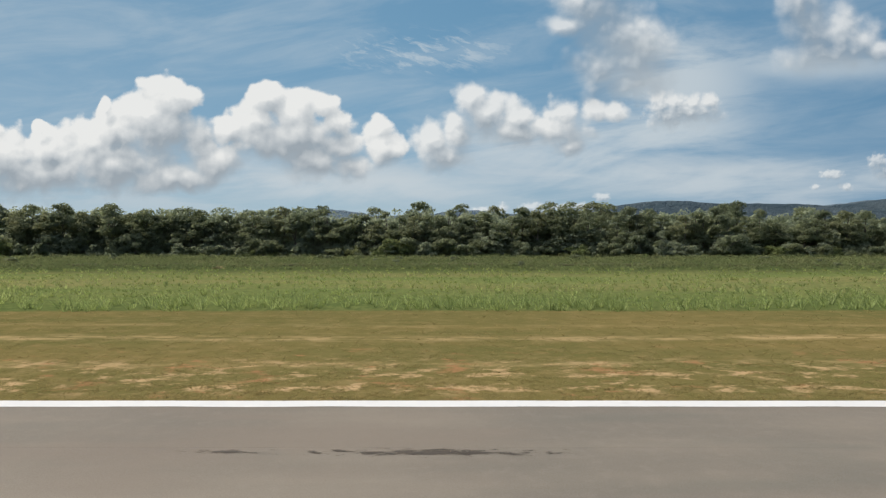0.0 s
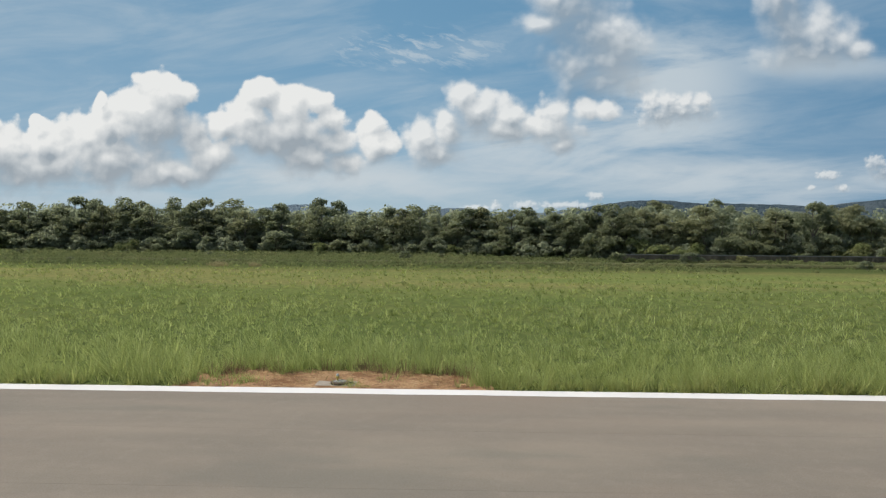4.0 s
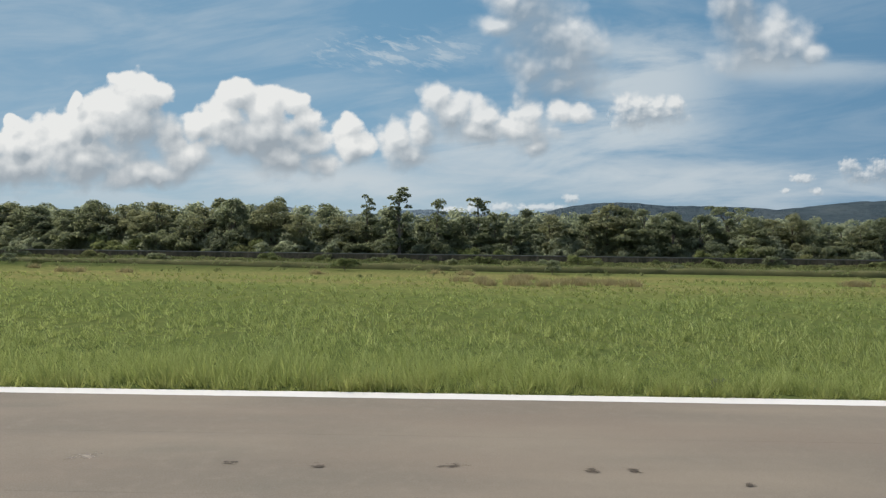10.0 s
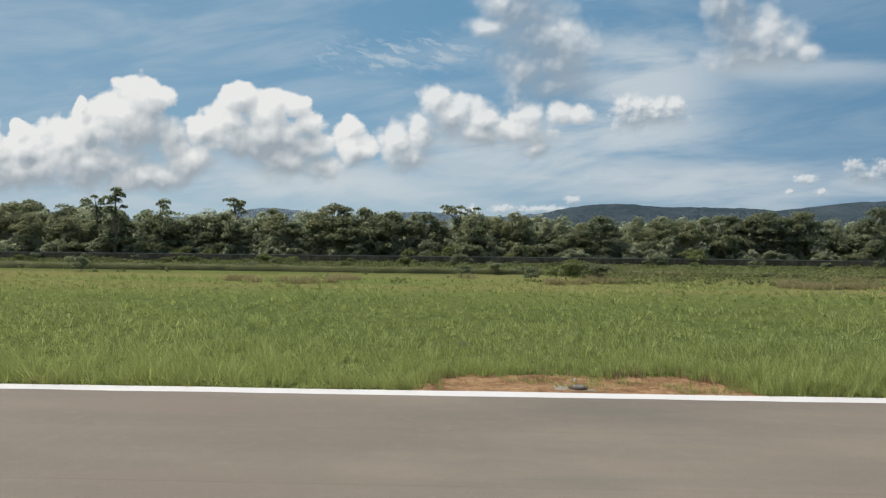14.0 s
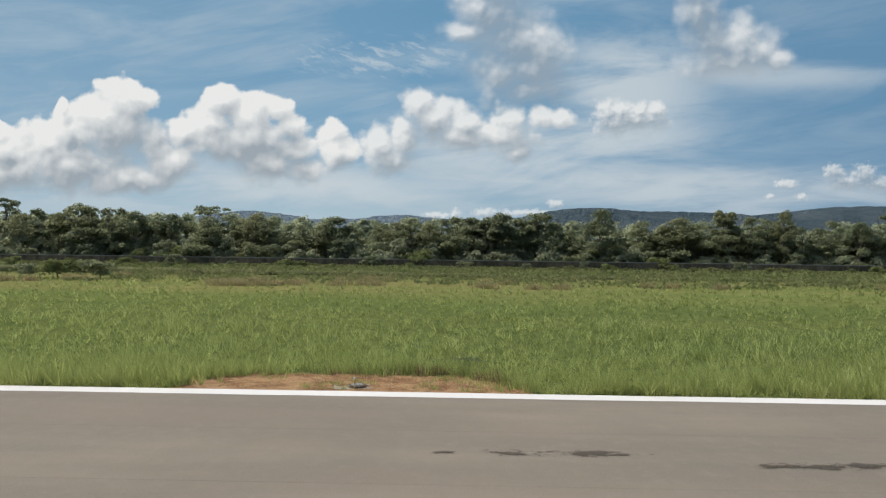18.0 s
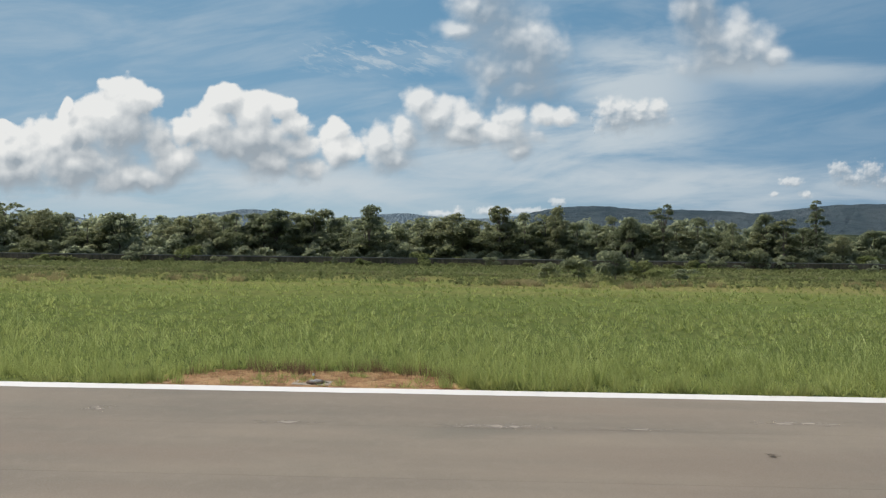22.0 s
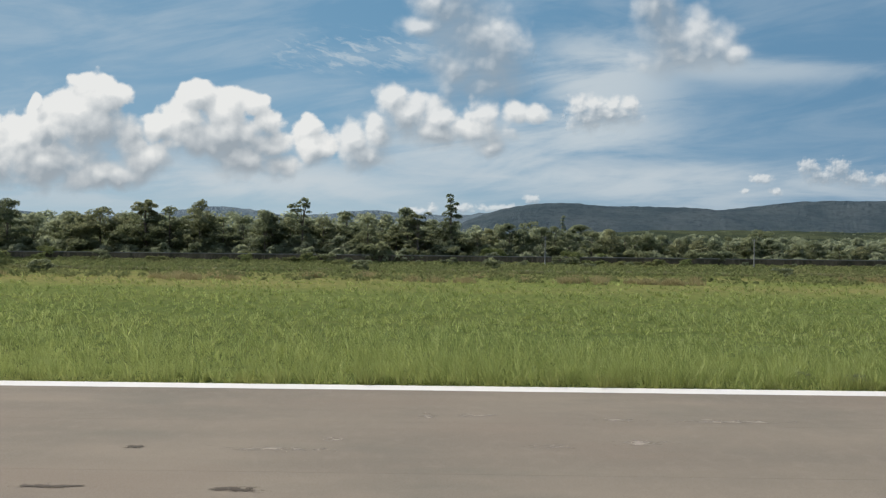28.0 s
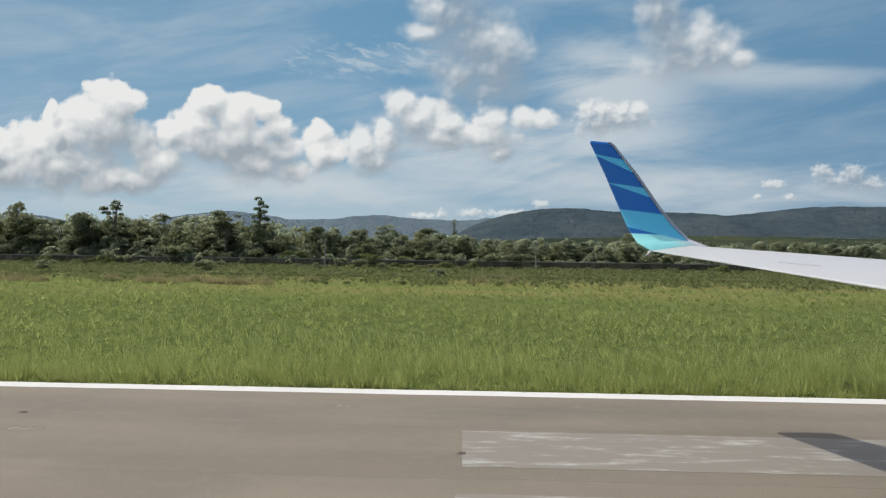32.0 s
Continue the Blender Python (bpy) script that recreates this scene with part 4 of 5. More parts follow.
def build_wood():
    rng = np.random.default_rng(11)
    k = 0
    for key, x, y, h, w in TALL_A + TALL_B + TALL_C:
        plant(key, x, y, h, w * {"u": 1.0, "c": 1.0, "a": 1.75}.get(key, 1.5), 47 * k, k)
        k += 1
    # the front of the wood, tree by tree
    x = -255.0
    while x < 620:
        f, c = front(x), canopy(x)
        h = c * (0.88 + 0.22 * wander(x, 0.06, 8) + rng.uniform(-0.10, 0.18))
        plant("b", x, f + rng.uniform(3, 9), h, h * rng.uniform(0.70, 1.0) + 1.0, rng.uniform(0, 360), int(rng.integers(0, 4)))
        x += rng.uniform(2.8, 5.2)
    x = -262.0
    while x < 640:
        f, c = front(x), canopy(x)
        h = c * rng.uniform(0.10, 0.52)
        plant("h", x, f + rng.uniform(-4.0, 3), h, h * rng.uniform(1.0, 1.6) + 1.0, rng.uniform(0, 360), int(rng.integers(0, 3)))
        x += rng.uniform(2.6, 5.4)
    # the depth of the wood behind, as one mass of leaves paled for haze
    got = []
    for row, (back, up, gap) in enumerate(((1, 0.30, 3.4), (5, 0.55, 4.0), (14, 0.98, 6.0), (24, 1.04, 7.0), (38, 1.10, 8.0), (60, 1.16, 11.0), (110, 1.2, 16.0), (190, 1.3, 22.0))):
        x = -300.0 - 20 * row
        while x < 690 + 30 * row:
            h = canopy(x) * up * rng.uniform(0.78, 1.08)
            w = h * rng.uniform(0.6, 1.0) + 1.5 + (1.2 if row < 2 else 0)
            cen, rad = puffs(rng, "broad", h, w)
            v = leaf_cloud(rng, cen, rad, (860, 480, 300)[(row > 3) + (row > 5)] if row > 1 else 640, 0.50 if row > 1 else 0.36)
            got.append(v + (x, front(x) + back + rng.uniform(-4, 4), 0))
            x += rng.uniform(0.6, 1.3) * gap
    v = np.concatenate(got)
    tagged(raw("woods", v, np.arange(len(v)).reshape(-1, 4), LEAF_BACK), "green tropical forest behind the first trees, leaves paled for haze", "woods", kind="stuff")


build_wood()


def build_scrub():
    """Low rough growth between the meadow and the wood, with dry tufts along its near rim."""
    rng = np.random.default_rng(21)
    got = []
    for _ in range(11500):
        x = rng.uniform(-230, 625)
        near = float(np.interp(x, [-230, 40, 150, 200, 250, 350, 640], [112, 104, 82, 68, 70, 72, 73])) + 2.5 * wander(x, 0.07, 17)
        y = rng.uniform(near, front(x) + 1)
        f = (y - near) / (front(x) - near)
        h = rng.uniform(0.35, 1.15) * (0.85 + 1.0 * f) * (1 + 0.8 * max(0, wander(x + y, 0.05, 2)))
        if y > 116 and x > 60:
            h *= 0.42
        if 95 < x < 275 and y < 116 and rng.uniform() < 0.96:
            continue
        w = h * rng.uniform(1.2, 2.6)
        n = 6
        c = np.stack([rng.uniform(-w, w, n), rng.uniform(-w, w, n) * 0.6, rng.uniform(0.15, 0.6, n) * h], 1)
        got.append(leaf_cloud(rng, c, rng.uniform(0.25, 0.5, n) * h, 23, 0.20 + 0.06 * f) + (x, y, 0))
    vine = np.random.default_rng(23)
    for _ in range(3000):
        x = vine.uniform(92, 625)
        h = 0.25 + 1.5 * max(0.0, wander(x, 0.11, 31) + 0.35 * wander(x, 0.6, 32)) + vine.uniform(0, 0.4)
        c = np.stack([vine.uniform(-0.6, 0.6, 4), vine.uniform(-0.2, 0.2, 4), vine.uniform(0.2, 0.8, 4) * h], 1)
        got.append(leaf_cloud(vine, c, vine.uniform(0.2, 0.45, 4), 22, 0.2) + (x, 145.3 - vine.uniform(0, 0.8), 0))
    v = np.concatenate(got)
    v[:, 2] = np.maximum(v[:, 2], 0.01)
    tagged(raw("scrub", v, np.arange(len(v)).reshape(-1, 4), LEAF_SCRUB), "low tangled green scrub before the forest", "scrub", kind="stuff")
    got = []
    for x0, x1, n, y0 in ((-200, 60, 30, 104), (90, 196, 50, 80), (197, 209, 150, 67), (225, 345, 230, 69), (345, 410, 90, 71), (410, 480, 210, 71), (480, 600, 90, 72)):
        for _ in range(max(2, n // 12)):
            cx, cy = rng.uniform(x0, x1), y0 + 14 * rng.uniform(0, 1) ** 2
            for _ in range(int(rng.integers(1, 5))):
                a, b, m = cx + rng.normal() * 2.4, cy + rng.normal() * 1.0, 60
                got.append(blades(rng, a + rng.normal(size=m) * 0.45, b + rng.normal(size=m) * 0.4, rng.uniform(0.35, 0.95, m), 0.075, 5, 0.1, (0.1, 0.9)))
    v = np.concatenate(got)
    tagged(raw("dry_tufts", v, np.arange(len(v)).reshape(-1, 3), TAN), "tan dry grass tufts along the scrub", "dry grass", kind="stuff")


build_scrub()


def build_bank():
    """A low grassy bank with a steep face along the far side of the meadow."""
    xs = np.arange(-280, 660, 1.5)
    prof = [(0.0, 0.0), (0.10, 0.30), (1.6, 0.42), (7.5, 0.34), (8.3, -0.02)]
    rows = []
    for x in xs:
        y = float(np.interp(x, [-280, 60, 130, 190, 260, 660], [131, 127, 117, 101, 97, 96])) + 1.6 * wander(x, 0.05, 12) + 0.6 * wander(x, 0.4, 13)
        k = (1 + 0.30 * wander(x, 0.09, 14) + 0.25 * wander(x, 0.5, 16)) * float(np.interp(x, [60, 150, 250, 330], [1.0, 2.0, 2.0, 0.9]))
        rows += [(x, y + dy, max(z * k + 0.06 * wander(x * 1.3 + 7 * dy, 0.8, 15), -0.02)) for dy, z in prof]
    g = np.arange(len(rows)).reshape(len(xs), len(prof))
    faces = np.stack([g[:-1, :-1], g[1:, :-1], g[1:, 1:], g[:-1, 1:]], -1).reshape(-1, 4)
    tagged(raw("bank", rows, faces, BANK), "low grass-covered earth bank beyond the meadow", "earth bank", kind="structure")
    rng = np.random.default_rng(71)
    crest = np.array(rows).reshape(len(xs), len(prof), 3)
    i = rng.integers(0, len(xs) - 1, 5200)
    root = crest[i, 1] + (crest[i, 2] - crest[i, 1]) * rng.uniform(-0.1, 1, (5200, 1)) + np.stack([rng.uniform(-0.75, 0.75, 5200), np.zeros(5200), np.zeros(5200)], 1)
    v = blades(rng, root[:, 0], root[:, 1], rng.uniform(0.10, 0.45, 5200), 0.07, 5, 0.2, (0.1, 1.0))
    v[:, 2] += np.repeat(root[:, 2], 15)
    tagged(raw("bank_grass", v, np.arange(len(v)).reshape(-1, 3), LEAF_SCRUB), "rough grass tufts on top of the bank", "grass", kind="stuff")


build_bank()


def build_shrubs():
    rng = np.random.default_rng(51)
    for _ in range(60):
        x = rng.uniform(-200, 610)
        near = float(np.interp(x, [-230, 40, 150, 250, 350, 640], [120, 112, 96, 90, 84, 82]))
        y = rng.uniform(near, front(x) - 3)
        h = rng.uniform(0.8, 2.3)
        plant("h", x, y, h, h * rng.uniform(1.3, 2.4), rng.uniform(0, 360), int(rng.integers(0, 3)))
    for i, (x, y, h, w) in enumerate(((388, 82, 3.2, 5.0), (392, 80, 4.0, 5.5), (396, 82.5, 3.4, 5.0), (384, 84, 2.4, 4.0), (401, 84, 1.8, 4.0), (273, 78, 2.8, 5.0), (277, 80, 2.2, 5.0), (269, 79, 1.7, 3.5))):
        plant("h", x, y, h, w, 70 * i, i)
    x = 80.0
    while x < 620:
        h = rng.uniform(0.7, 2.6) * (1.0 + 0.4 * wander(x, 0.04, 6))
        plant("h", x, 146 - rng.uniform(1.5, 9), h, h * rng.uniform(1.2, 2.2), rng.uniform(0, 360), int(rng.integers(0, 3)))
        x += rng.uniform(4.0, 15.0)


build_shrubs()


def build_weeds():
    """Dark leafy weeds standing out of the meadow, some by the paint line."""
    rng = np.random.default_rng(61)
    weed = tagged(empty("weed_clump", pose(0, 0, 0)), "dark leafy weed clump standing in the meadow grass", "weed", "weeds in the meadow")
    c = np.stack([rng.uniform(-0.4, 0.4, 9), rng.uniform(-0.3, 0.3, 9), rng.uniform(0.12, 0.42, 9)], 1)
    v = leaf_cloud(rng, c, rng.uniform(0.10, 0.2, 9), 260, 0.05)
    v[:, 2] = np.maximum(v[:, 2], 0.0)
    raw("leaves", v, np.arange(len(v)).reshape(-1, 4), LEAF, weed)
    v = blades(rng, rng.uniform(-0.4, 0.4, 14), rng.uniform(-0.3, 0.3, 14), np.full(14, 0.55), 0.02, 4, 0.1)
    raw("stalks", v, np.arange(len(v)).reshape(-1, 3), LEAF_SCRUB, weed)
    weed.matrix_world = pose(WEEDS[0][0], WEEDS[0][1], 0)
    for i, (x, y) in enumerate(WEEDS[1:]):
        if not in_patches(x, y):
            ob = copy_thing(weed, pose(0, 0, 0))
            k = rng.uniform(0.4, 0.7)
            ob.matrix_basis = pose(x, y, 0, 0, 0, 61 * i) @ Matrix.Diagonal((k * rng.uniform(0.8, 1.8), k, k, 1))


WEEDS = [(411.2, 26.3), (463.2, 19.5), (464.5, 18.8), (110.3, 24.6), (117.6, 23.9), (86.4, 25.8), (91.0, 26.6), (169.1, 18.5), (200.9, 19.1), (511.7, 19.2), (464.5, 18.9), (378.4, 25.2), (260.9, 25.3), (-42.9, 19.6), (-42.3, 30.9), (188.8, 20.8), (320.1, 22.2)]
build_weeds()


# ---------------------------------------------------------------- perimeter wall and poles
def build_wall():
    wall = tagged(empty("perimeter_wall", pose(0, 0, 0)), "long dark weathered airfield perimeter wall with pale coping", "wall", kind="structure")
    y, x0, step = 146.0, 92.0, 6.0
    bm = bmesh.new()
    box(bm, 0, step - 0.02, -0.09, 0.09, 0, 1.76, 0.01)
    panel = bpy.data.meshes.new("wall_panel")
    bm.to_mesh(panel)
    bm.free()
    panel.materials.append(WALL)
    bm = bmesh.new()
    box(bm, 0, step - 0.015, -0.14, 0.14, 1.76, 1.90, 0.02)
    cope = bpy.data.meshes.new("coping")
    bm.to_mesh(cope)
    bm.free()
    cope.materials.append(COPING)
    bm = bmesh.new()
    box(bm, -0.14, 0.14, -0.11, 0.11, 0, 1.74, 0.02)
    post = bpy.data.meshes.new("post")
    bm.to_mesh(post)
    bm.free()
    post.materials.append(WALL)
    for i in range(90):
        for name, me in (("wall_panel", panel), ("coping", cope), ("post", post)):
            ob = new(name, me)
            ob.parent = wall
            ob.location = (x0 + i * step, y, 0)


build_wall()


def build_pole():
    pole = tagged(empty("utility_pole", pose(0, 0, 0)), "thin grey utility pole beside the wall", "pole", "utility poles")
    bm = bmesh.new()
    tube(bm, [(0, 0, 0), (0, 0, 6.2)], [0.13, 0.09], 9)
    part("shaft", bm, GREY_STEEL, pole)
    bm = bmesh.new()
    box(bm, -0.5, 0.5, -0.05, 0.05, 5.75, 5.87, 0.01)
    part("crossarm", bm, GREY_STEEL, pole)
    for dx in (-0.4, 0.4):
        bm = bmesh.new()
        tube(bm, [(dx, 0, 5.87), (dx, 0, 5.95), (dx, 0, 6.02)], [0.04, 0.06, 0.03], 8)
        part("insulator", bm, CONCRETE, pole)
    pole.matrix_world = pose(472.5, 135, 0)
    copy_thing(pole, pose(515.6, 137, 0, 0, 0, 20))


build_pole()


# ---------------------------------------------------------------- hills
def build_ridge(name, y, depth, line, material, rough, seed, label):
    """A long hill whose crest follows line, with lower spurs in front."""
    xs = np.linspace(line[0][0], line[-1][0], 420)
    crest = np.interp(xs, [a for a, _ in line], [b for _, b in line])
    crest = np.convolve(np.pad(crest, 2, "edge"), np.ones(5) / 5, "valid")
    rows, n = [], 26
    for j in range(n):
        f = j / (n - 1)
        prof = math.sin(min(1.0, f / 0.72) * math.pi / 2) ** 1.3 if f < 0.72 else math.cos((f - 0.72) / 0.28 * math.pi / 2)
        for x, c in zip(xs, crest):
            p = Vector((x * 0.0022, f * 2.6, seed))
            bump = noise.fractal(p, 0.9, 2.1, 6) * rough * (1 - abs(prof - 0.5)) + rough * 0.35 * noise.noise(Vector((x * 0.03, f * 9, seed)))
            rows.append((x, y + (f - 0.72) * depth, max(-5.0, c * prof + bump * min(1, 4 * f))))
    g = np.arange(n * len(xs)).reshape(n, len(xs))
    faces = np.stack([g[:-1, :-1], g[:-1, 1:], g[1:, 1:], g[1:, :-1]], -1).reshape(-1, 4)
    tagged(raw(name, rows, faces, material, smooth=True), label, "hill", kind="structure")


CREST = [(-4200, 140), (-2700, 150), (-1991, 168), (-1882, 176), (-1709, 146), (-1553, 142), (-1118, 158), (-963, 191), (-793, 214),
         (-623, 194), (-438, 165), (-192, 167), (-9, 193), (114, 188), (297, 178), (510, 186), (692, 206), (858, 238), (1024, 240), (1206, 223), (1596, 233),
         (1776, 210), (2104, 249), (2223, 263), (2602, 266), (3300, 285), (4700, 240)]
build_ridge("backdrop_hill_far", 3650, 1500, [(x, z - (12 if x > 420 else 0)) for x, z in CREST], HILL_FAR, 16, 2.0, "distant hills on the horizon, tinted blue for haze")
build_ridge("backdrop_hill", 3300, 1400, [(x, (z * 0.92 if x > 600 else z * 0.92 * max(0.0, (x - 300) / 300)) if x > 300 else -6) for x, z in CREST], HILL, 14, 5.0, "dark wooded hills behind the airfield, tinted blue for haze")
build_ridge("backdrop_woods", 1500, 1500, [(-3000, 8), (-600, 10), (300, 16), (900, 42), (1500, 46), (2400, 48), (3300, 45)], WOOD_FAR, 10, 9.0, "distant wooded slope rising to the hills")


def build_distant_trees():
    rng = np.random.default_rng(31)
    n, m = 3600, 16
    x, y = rng.uniform(-500, 1900, n), 330 + 1000 * rng.uniform(0, 1, n) ** 1.2
    x = 450 + (x - 450) * (0.35 + 0.65 * (y - 330) / 1000)
    slope = np.interp(x, [-600, 300, 900, 2400], [8, 14, 40, 46]) * np.clip((y - 420) / 1080, 0, 1) ** 1.1
    h = rng.uniform(5, 10, n)
    c = np.stack([x, y, slope + h * 0.4], 1)
    d = rng.normal(size=(n, m, 3))
    d /= np.linalg.norm(d, axis=2)[..., None]
    mid = c[:, None] + d * np.stack([h * 0.45, h * 0.45, h * 0.5], 1)[:, None]
    u = np.cross(d, rng.normal(size=(n, m, 3)))
    u /= np.linalg.norm(u, axis=2)[..., None]
    w = np.cross(d, u)
    s = rng.uniform(0.5, 1.3, (n, m, 1))
    q = np.stack([mid - u * s, mid - w * s * 0.7, mid + u * s, mid + w * s * 0.7], 2).reshape(-1, 3)
    tagged(raw("distant_trees", q, np.arange(len(q)).reshape(-1, 4), LEAF_DARK), "scattered distant trees on the plain below the hills", "woods", kind="stuff")


build_distant_trees()


# ---------------------------------------------------------------- clouds on far backdrops
# middle and reach of each billow, seen from x = 211.7, in units of 1 / 11.81 of the distance
HEAP_LEFT = [(-5.64, 2.62, 0.58, 0.42), (-6.14, 2.4, 0.45, 0.4), (-5.32, 2.66, 0.38, 0.3), (-6.54, 2.11, 0.55, 0.5), (-7.09, 1.91, 0.55, 0.42), (-7.69, 1.73, 0.6, 0.45),
    (-8.54, 1.69, 0.8, 0.55), (-9.44, 1.81, 0.9, 0.6), (-5.79, 2.02, 0.8, 0.55), (-5.14, 1.88, 0.55, 0.42), (-4.82, 1.48, 0.5, 0.36), (-6.54, 1.44, 1.3, 0.48),
    (-7.84, 1.3, 1.2, 0.42), (-5.54, 1.22, 1.0, 0.28), (-9.24, 1.16, 1.2, 0.45), (-6.74, 2.49, 0.14, 0.22), (-7.89, 2.13, 0.18, 0.16), (-3.84, 2.61, 0.44, 0.32),
    (-2.92, 2.52, 0.34, 0.28), (-3.39, 2.38, 0.6, 0.45), (-4.16, 2.24, 0.58, 0.38), (-2.64, 2.16, 0.36, 0.3), (-4.59, 2.1, 0.34, 0.26), (-3.54, 1.95, 1.05, 0.45),
    (-2.64, 1.76, 0.5, 0.36), (-3.04, 1.56, 0.7, 0.34), (-2.39, 1.42, 0.4, 0.26), (-1.92, 2.03, 0.28, 0.28), (-1.78, 1.75, 0.42, 0.3)]
HEAP_MIDDLE = [(-1.04, 1.89, 0.38, 0.36), (-0.62, 2.04, 0.34, 0.38), (-0.82, 1.58, 0.45, 0.28), (-0.34, 2.55, 0.36, 0.34), (-0.04, 2.35, 0.52, 0.38), (0.46, 2.3, 0.42, 0.32),
    (1.26, 2.36, 0.38, 0.28), (1.81, 2.39, 0.28, 0.22), (1.16, 2.04, 0.6, 0.28), (2.18, 2.37, 0.28, 0.2), (0.46, 2.0, 0.6, 0.28), (1.36, 1.77, 0.32, 0.16)]
HEAP_SMALL = [(2.98, 2.47, 0.16, 0.17), (3.26, 2.55, 0.2, 0.13), (3.56, 2.51, 0.22, 0.13), (3.84, 2.55, 0.15, 0.11), (3.41, 2.35, 0.48, 0.15), (3.06, 2.29, 0.26, 0.14)]
HEAP_HIGH = [(1.21, 4.17, 0.45, 0.42), (0.86, 4.3, 0.32, 0.3), (1.61, 3.77, 0.6, 0.46), (2.08, 3.52, 0.46, 0.42), (1.86, 3.18, 0.55, 0.34), (1.36, 3.07, 0.45, 0.36),
    (1.81, 2.87, 0.6, 0.22), (0.76, 3.9, 0.36, 0.16), (1.16, 4.84, 0.5, 0.45), (4.78, 4.35, 0.3, 0.45), (4.96, 3.91, 0.42, 0.4), (5.48, 3.78, 0.42, 0.34),
    (5.94, 3.6, 0.36, 0.28), (5.26, 3.4, 0.66, 0.26), (4.66, 4.83, 0.3, 0.45), (6.21, 3.47, 0.3, 0.2)]
HEAP_LOW = [(6.93, 1.46, 0.2, 0.16), (7.16, 1.3, 0.34, 0.14), (7.48, 1.39, 0.26, 0.22), (7.76, 1.27, 0.32, 0.14), (8.36, 1.25, 0.4, 0.14), (6.11, 1.25, 0.22, 0.08),
    (6.36, 1.03, 0.12, 0.07), (5.81, 1.04, 0.1, 0.05), (0.81, 0.68, 0.24, 0.1), (2.06, 0.86, 0.17, 0.08), (1.56, 0.69, 0.6, 0.07), (-0.04, 0.63, 0.26, 0.07),
    (0.31, 0.68, 0.12, 0.09)]
VEIL = [(1.46, 1.74, 2.6, 0.5), (3.36, 2.91, 1.3, 0.9), (6.16, 3.2, 2.0, 0.26), (4.46, 1.28, 4.2, 0.35), (3.16, 2.01, 1.6, 0.5), (-2.44, 1.09, 2.4, 0.3)]
FLEECE = [(-1.14, 3.44, 1.9, 0.44)]


def blobs(n, q, heaps, soft=0.25):
    """How deep the place q lies inside a heap of ellipses: 1 in a middle, 0 on a rim."""
    total = None
    for x, y, rx, ry in heaps:
        d = n.vec("MULTIPLY", n.vec("SUBTRACT", q, (x, y, 0.0)), (1.0 / rx, 1.0 / ry, 0.0))
        h = n.math("SUBTRACT", 1.0, n.vec("LENGTH", d, out=1))
        total = h if total is None else n.math("SMOOTH_MAX", total, h, soft)
    return total


def cloud_density(heaps, billows=True, grain=1.0):
    """A node group that gives the thickness of the clouds at a place on a backdrop."""
    g = bpy.data.node_groups.new("cloud_density", "ShaderNodeTree")
    g.interface.new_socket("where", in_out="INPUT", socket_type="NodeSocketVector")
    g.interface.new_socket("density", in_out="OUTPUT", socket_type="NodeSocketFloat")
    n = Nodes("cloud_scratch")
    n.t = g
    a, z = g.nodes.new("NodeGroupInput"), g.nodes.new("NodeGroupOutput")
    p = a.outputs[0]
    warp = n.vec("SUBTRACT", n.noise(p, 1.6 * grain, 3, 0.5, out=1), (0.5, 0.5, 0.5))
    q = n.vec("ADD", p, n.vec("MULTIPLY", warp, (0.30 / grain, 0.24 / grain, 0.0)))
    total = blobs(n, q, heaps)
    if billows:
        for scale, high in ((2.2 * grain, 0.70), (4.8 * grain, 0.30)):
            billow = n.t.nodes.new("ShaderNodeTexVoronoi")
            billow.feature = "SMOOTH_F1"
            n.put(billow.inputs["Vector"], q)
            for k, v in (("Scale", scale), ("Detail", 0.0), ("Smoothness", 0.5)):
                n.put(billow.inputs[k], v)
            total = n.math("ADD", total, n.math("MULTIPLY", n.math("SUBTRACT", 0.42, billow.outputs["Distance"]), high))
        total = n.math("ADD", total, n.math("MULTIPLY", n.math("SUBTRACT", n.noise(p, 4.5 * grain, 7, 0.60), 0.5), 0.48))
    else:
        total = n.math("ADD", total, 0.12)
    g.links.new(total, z.inputs[0])
    bpy.data.materials.remove(n.mat)
    return g


def sheet_place(n, far):
    """The place on a backdrop at that distance, as the lists of heaps count it, and its height."""
    x, _, z = n.split(n.pos())
    c = n.t.nodes.new("ShaderNodeCombineXYZ")
    n.put(c.inputs[0], n.math("MULTIPLY", n.math("SUBTRACT", x, 211.7), 11.81 / far))
    n.put(c.inputs[1], n.math("MULTIPLY", n.math("SUBTRACT", z, 3.83), 11.81 / far))
    return c.outputs[0], n.split(c.outputs[0])


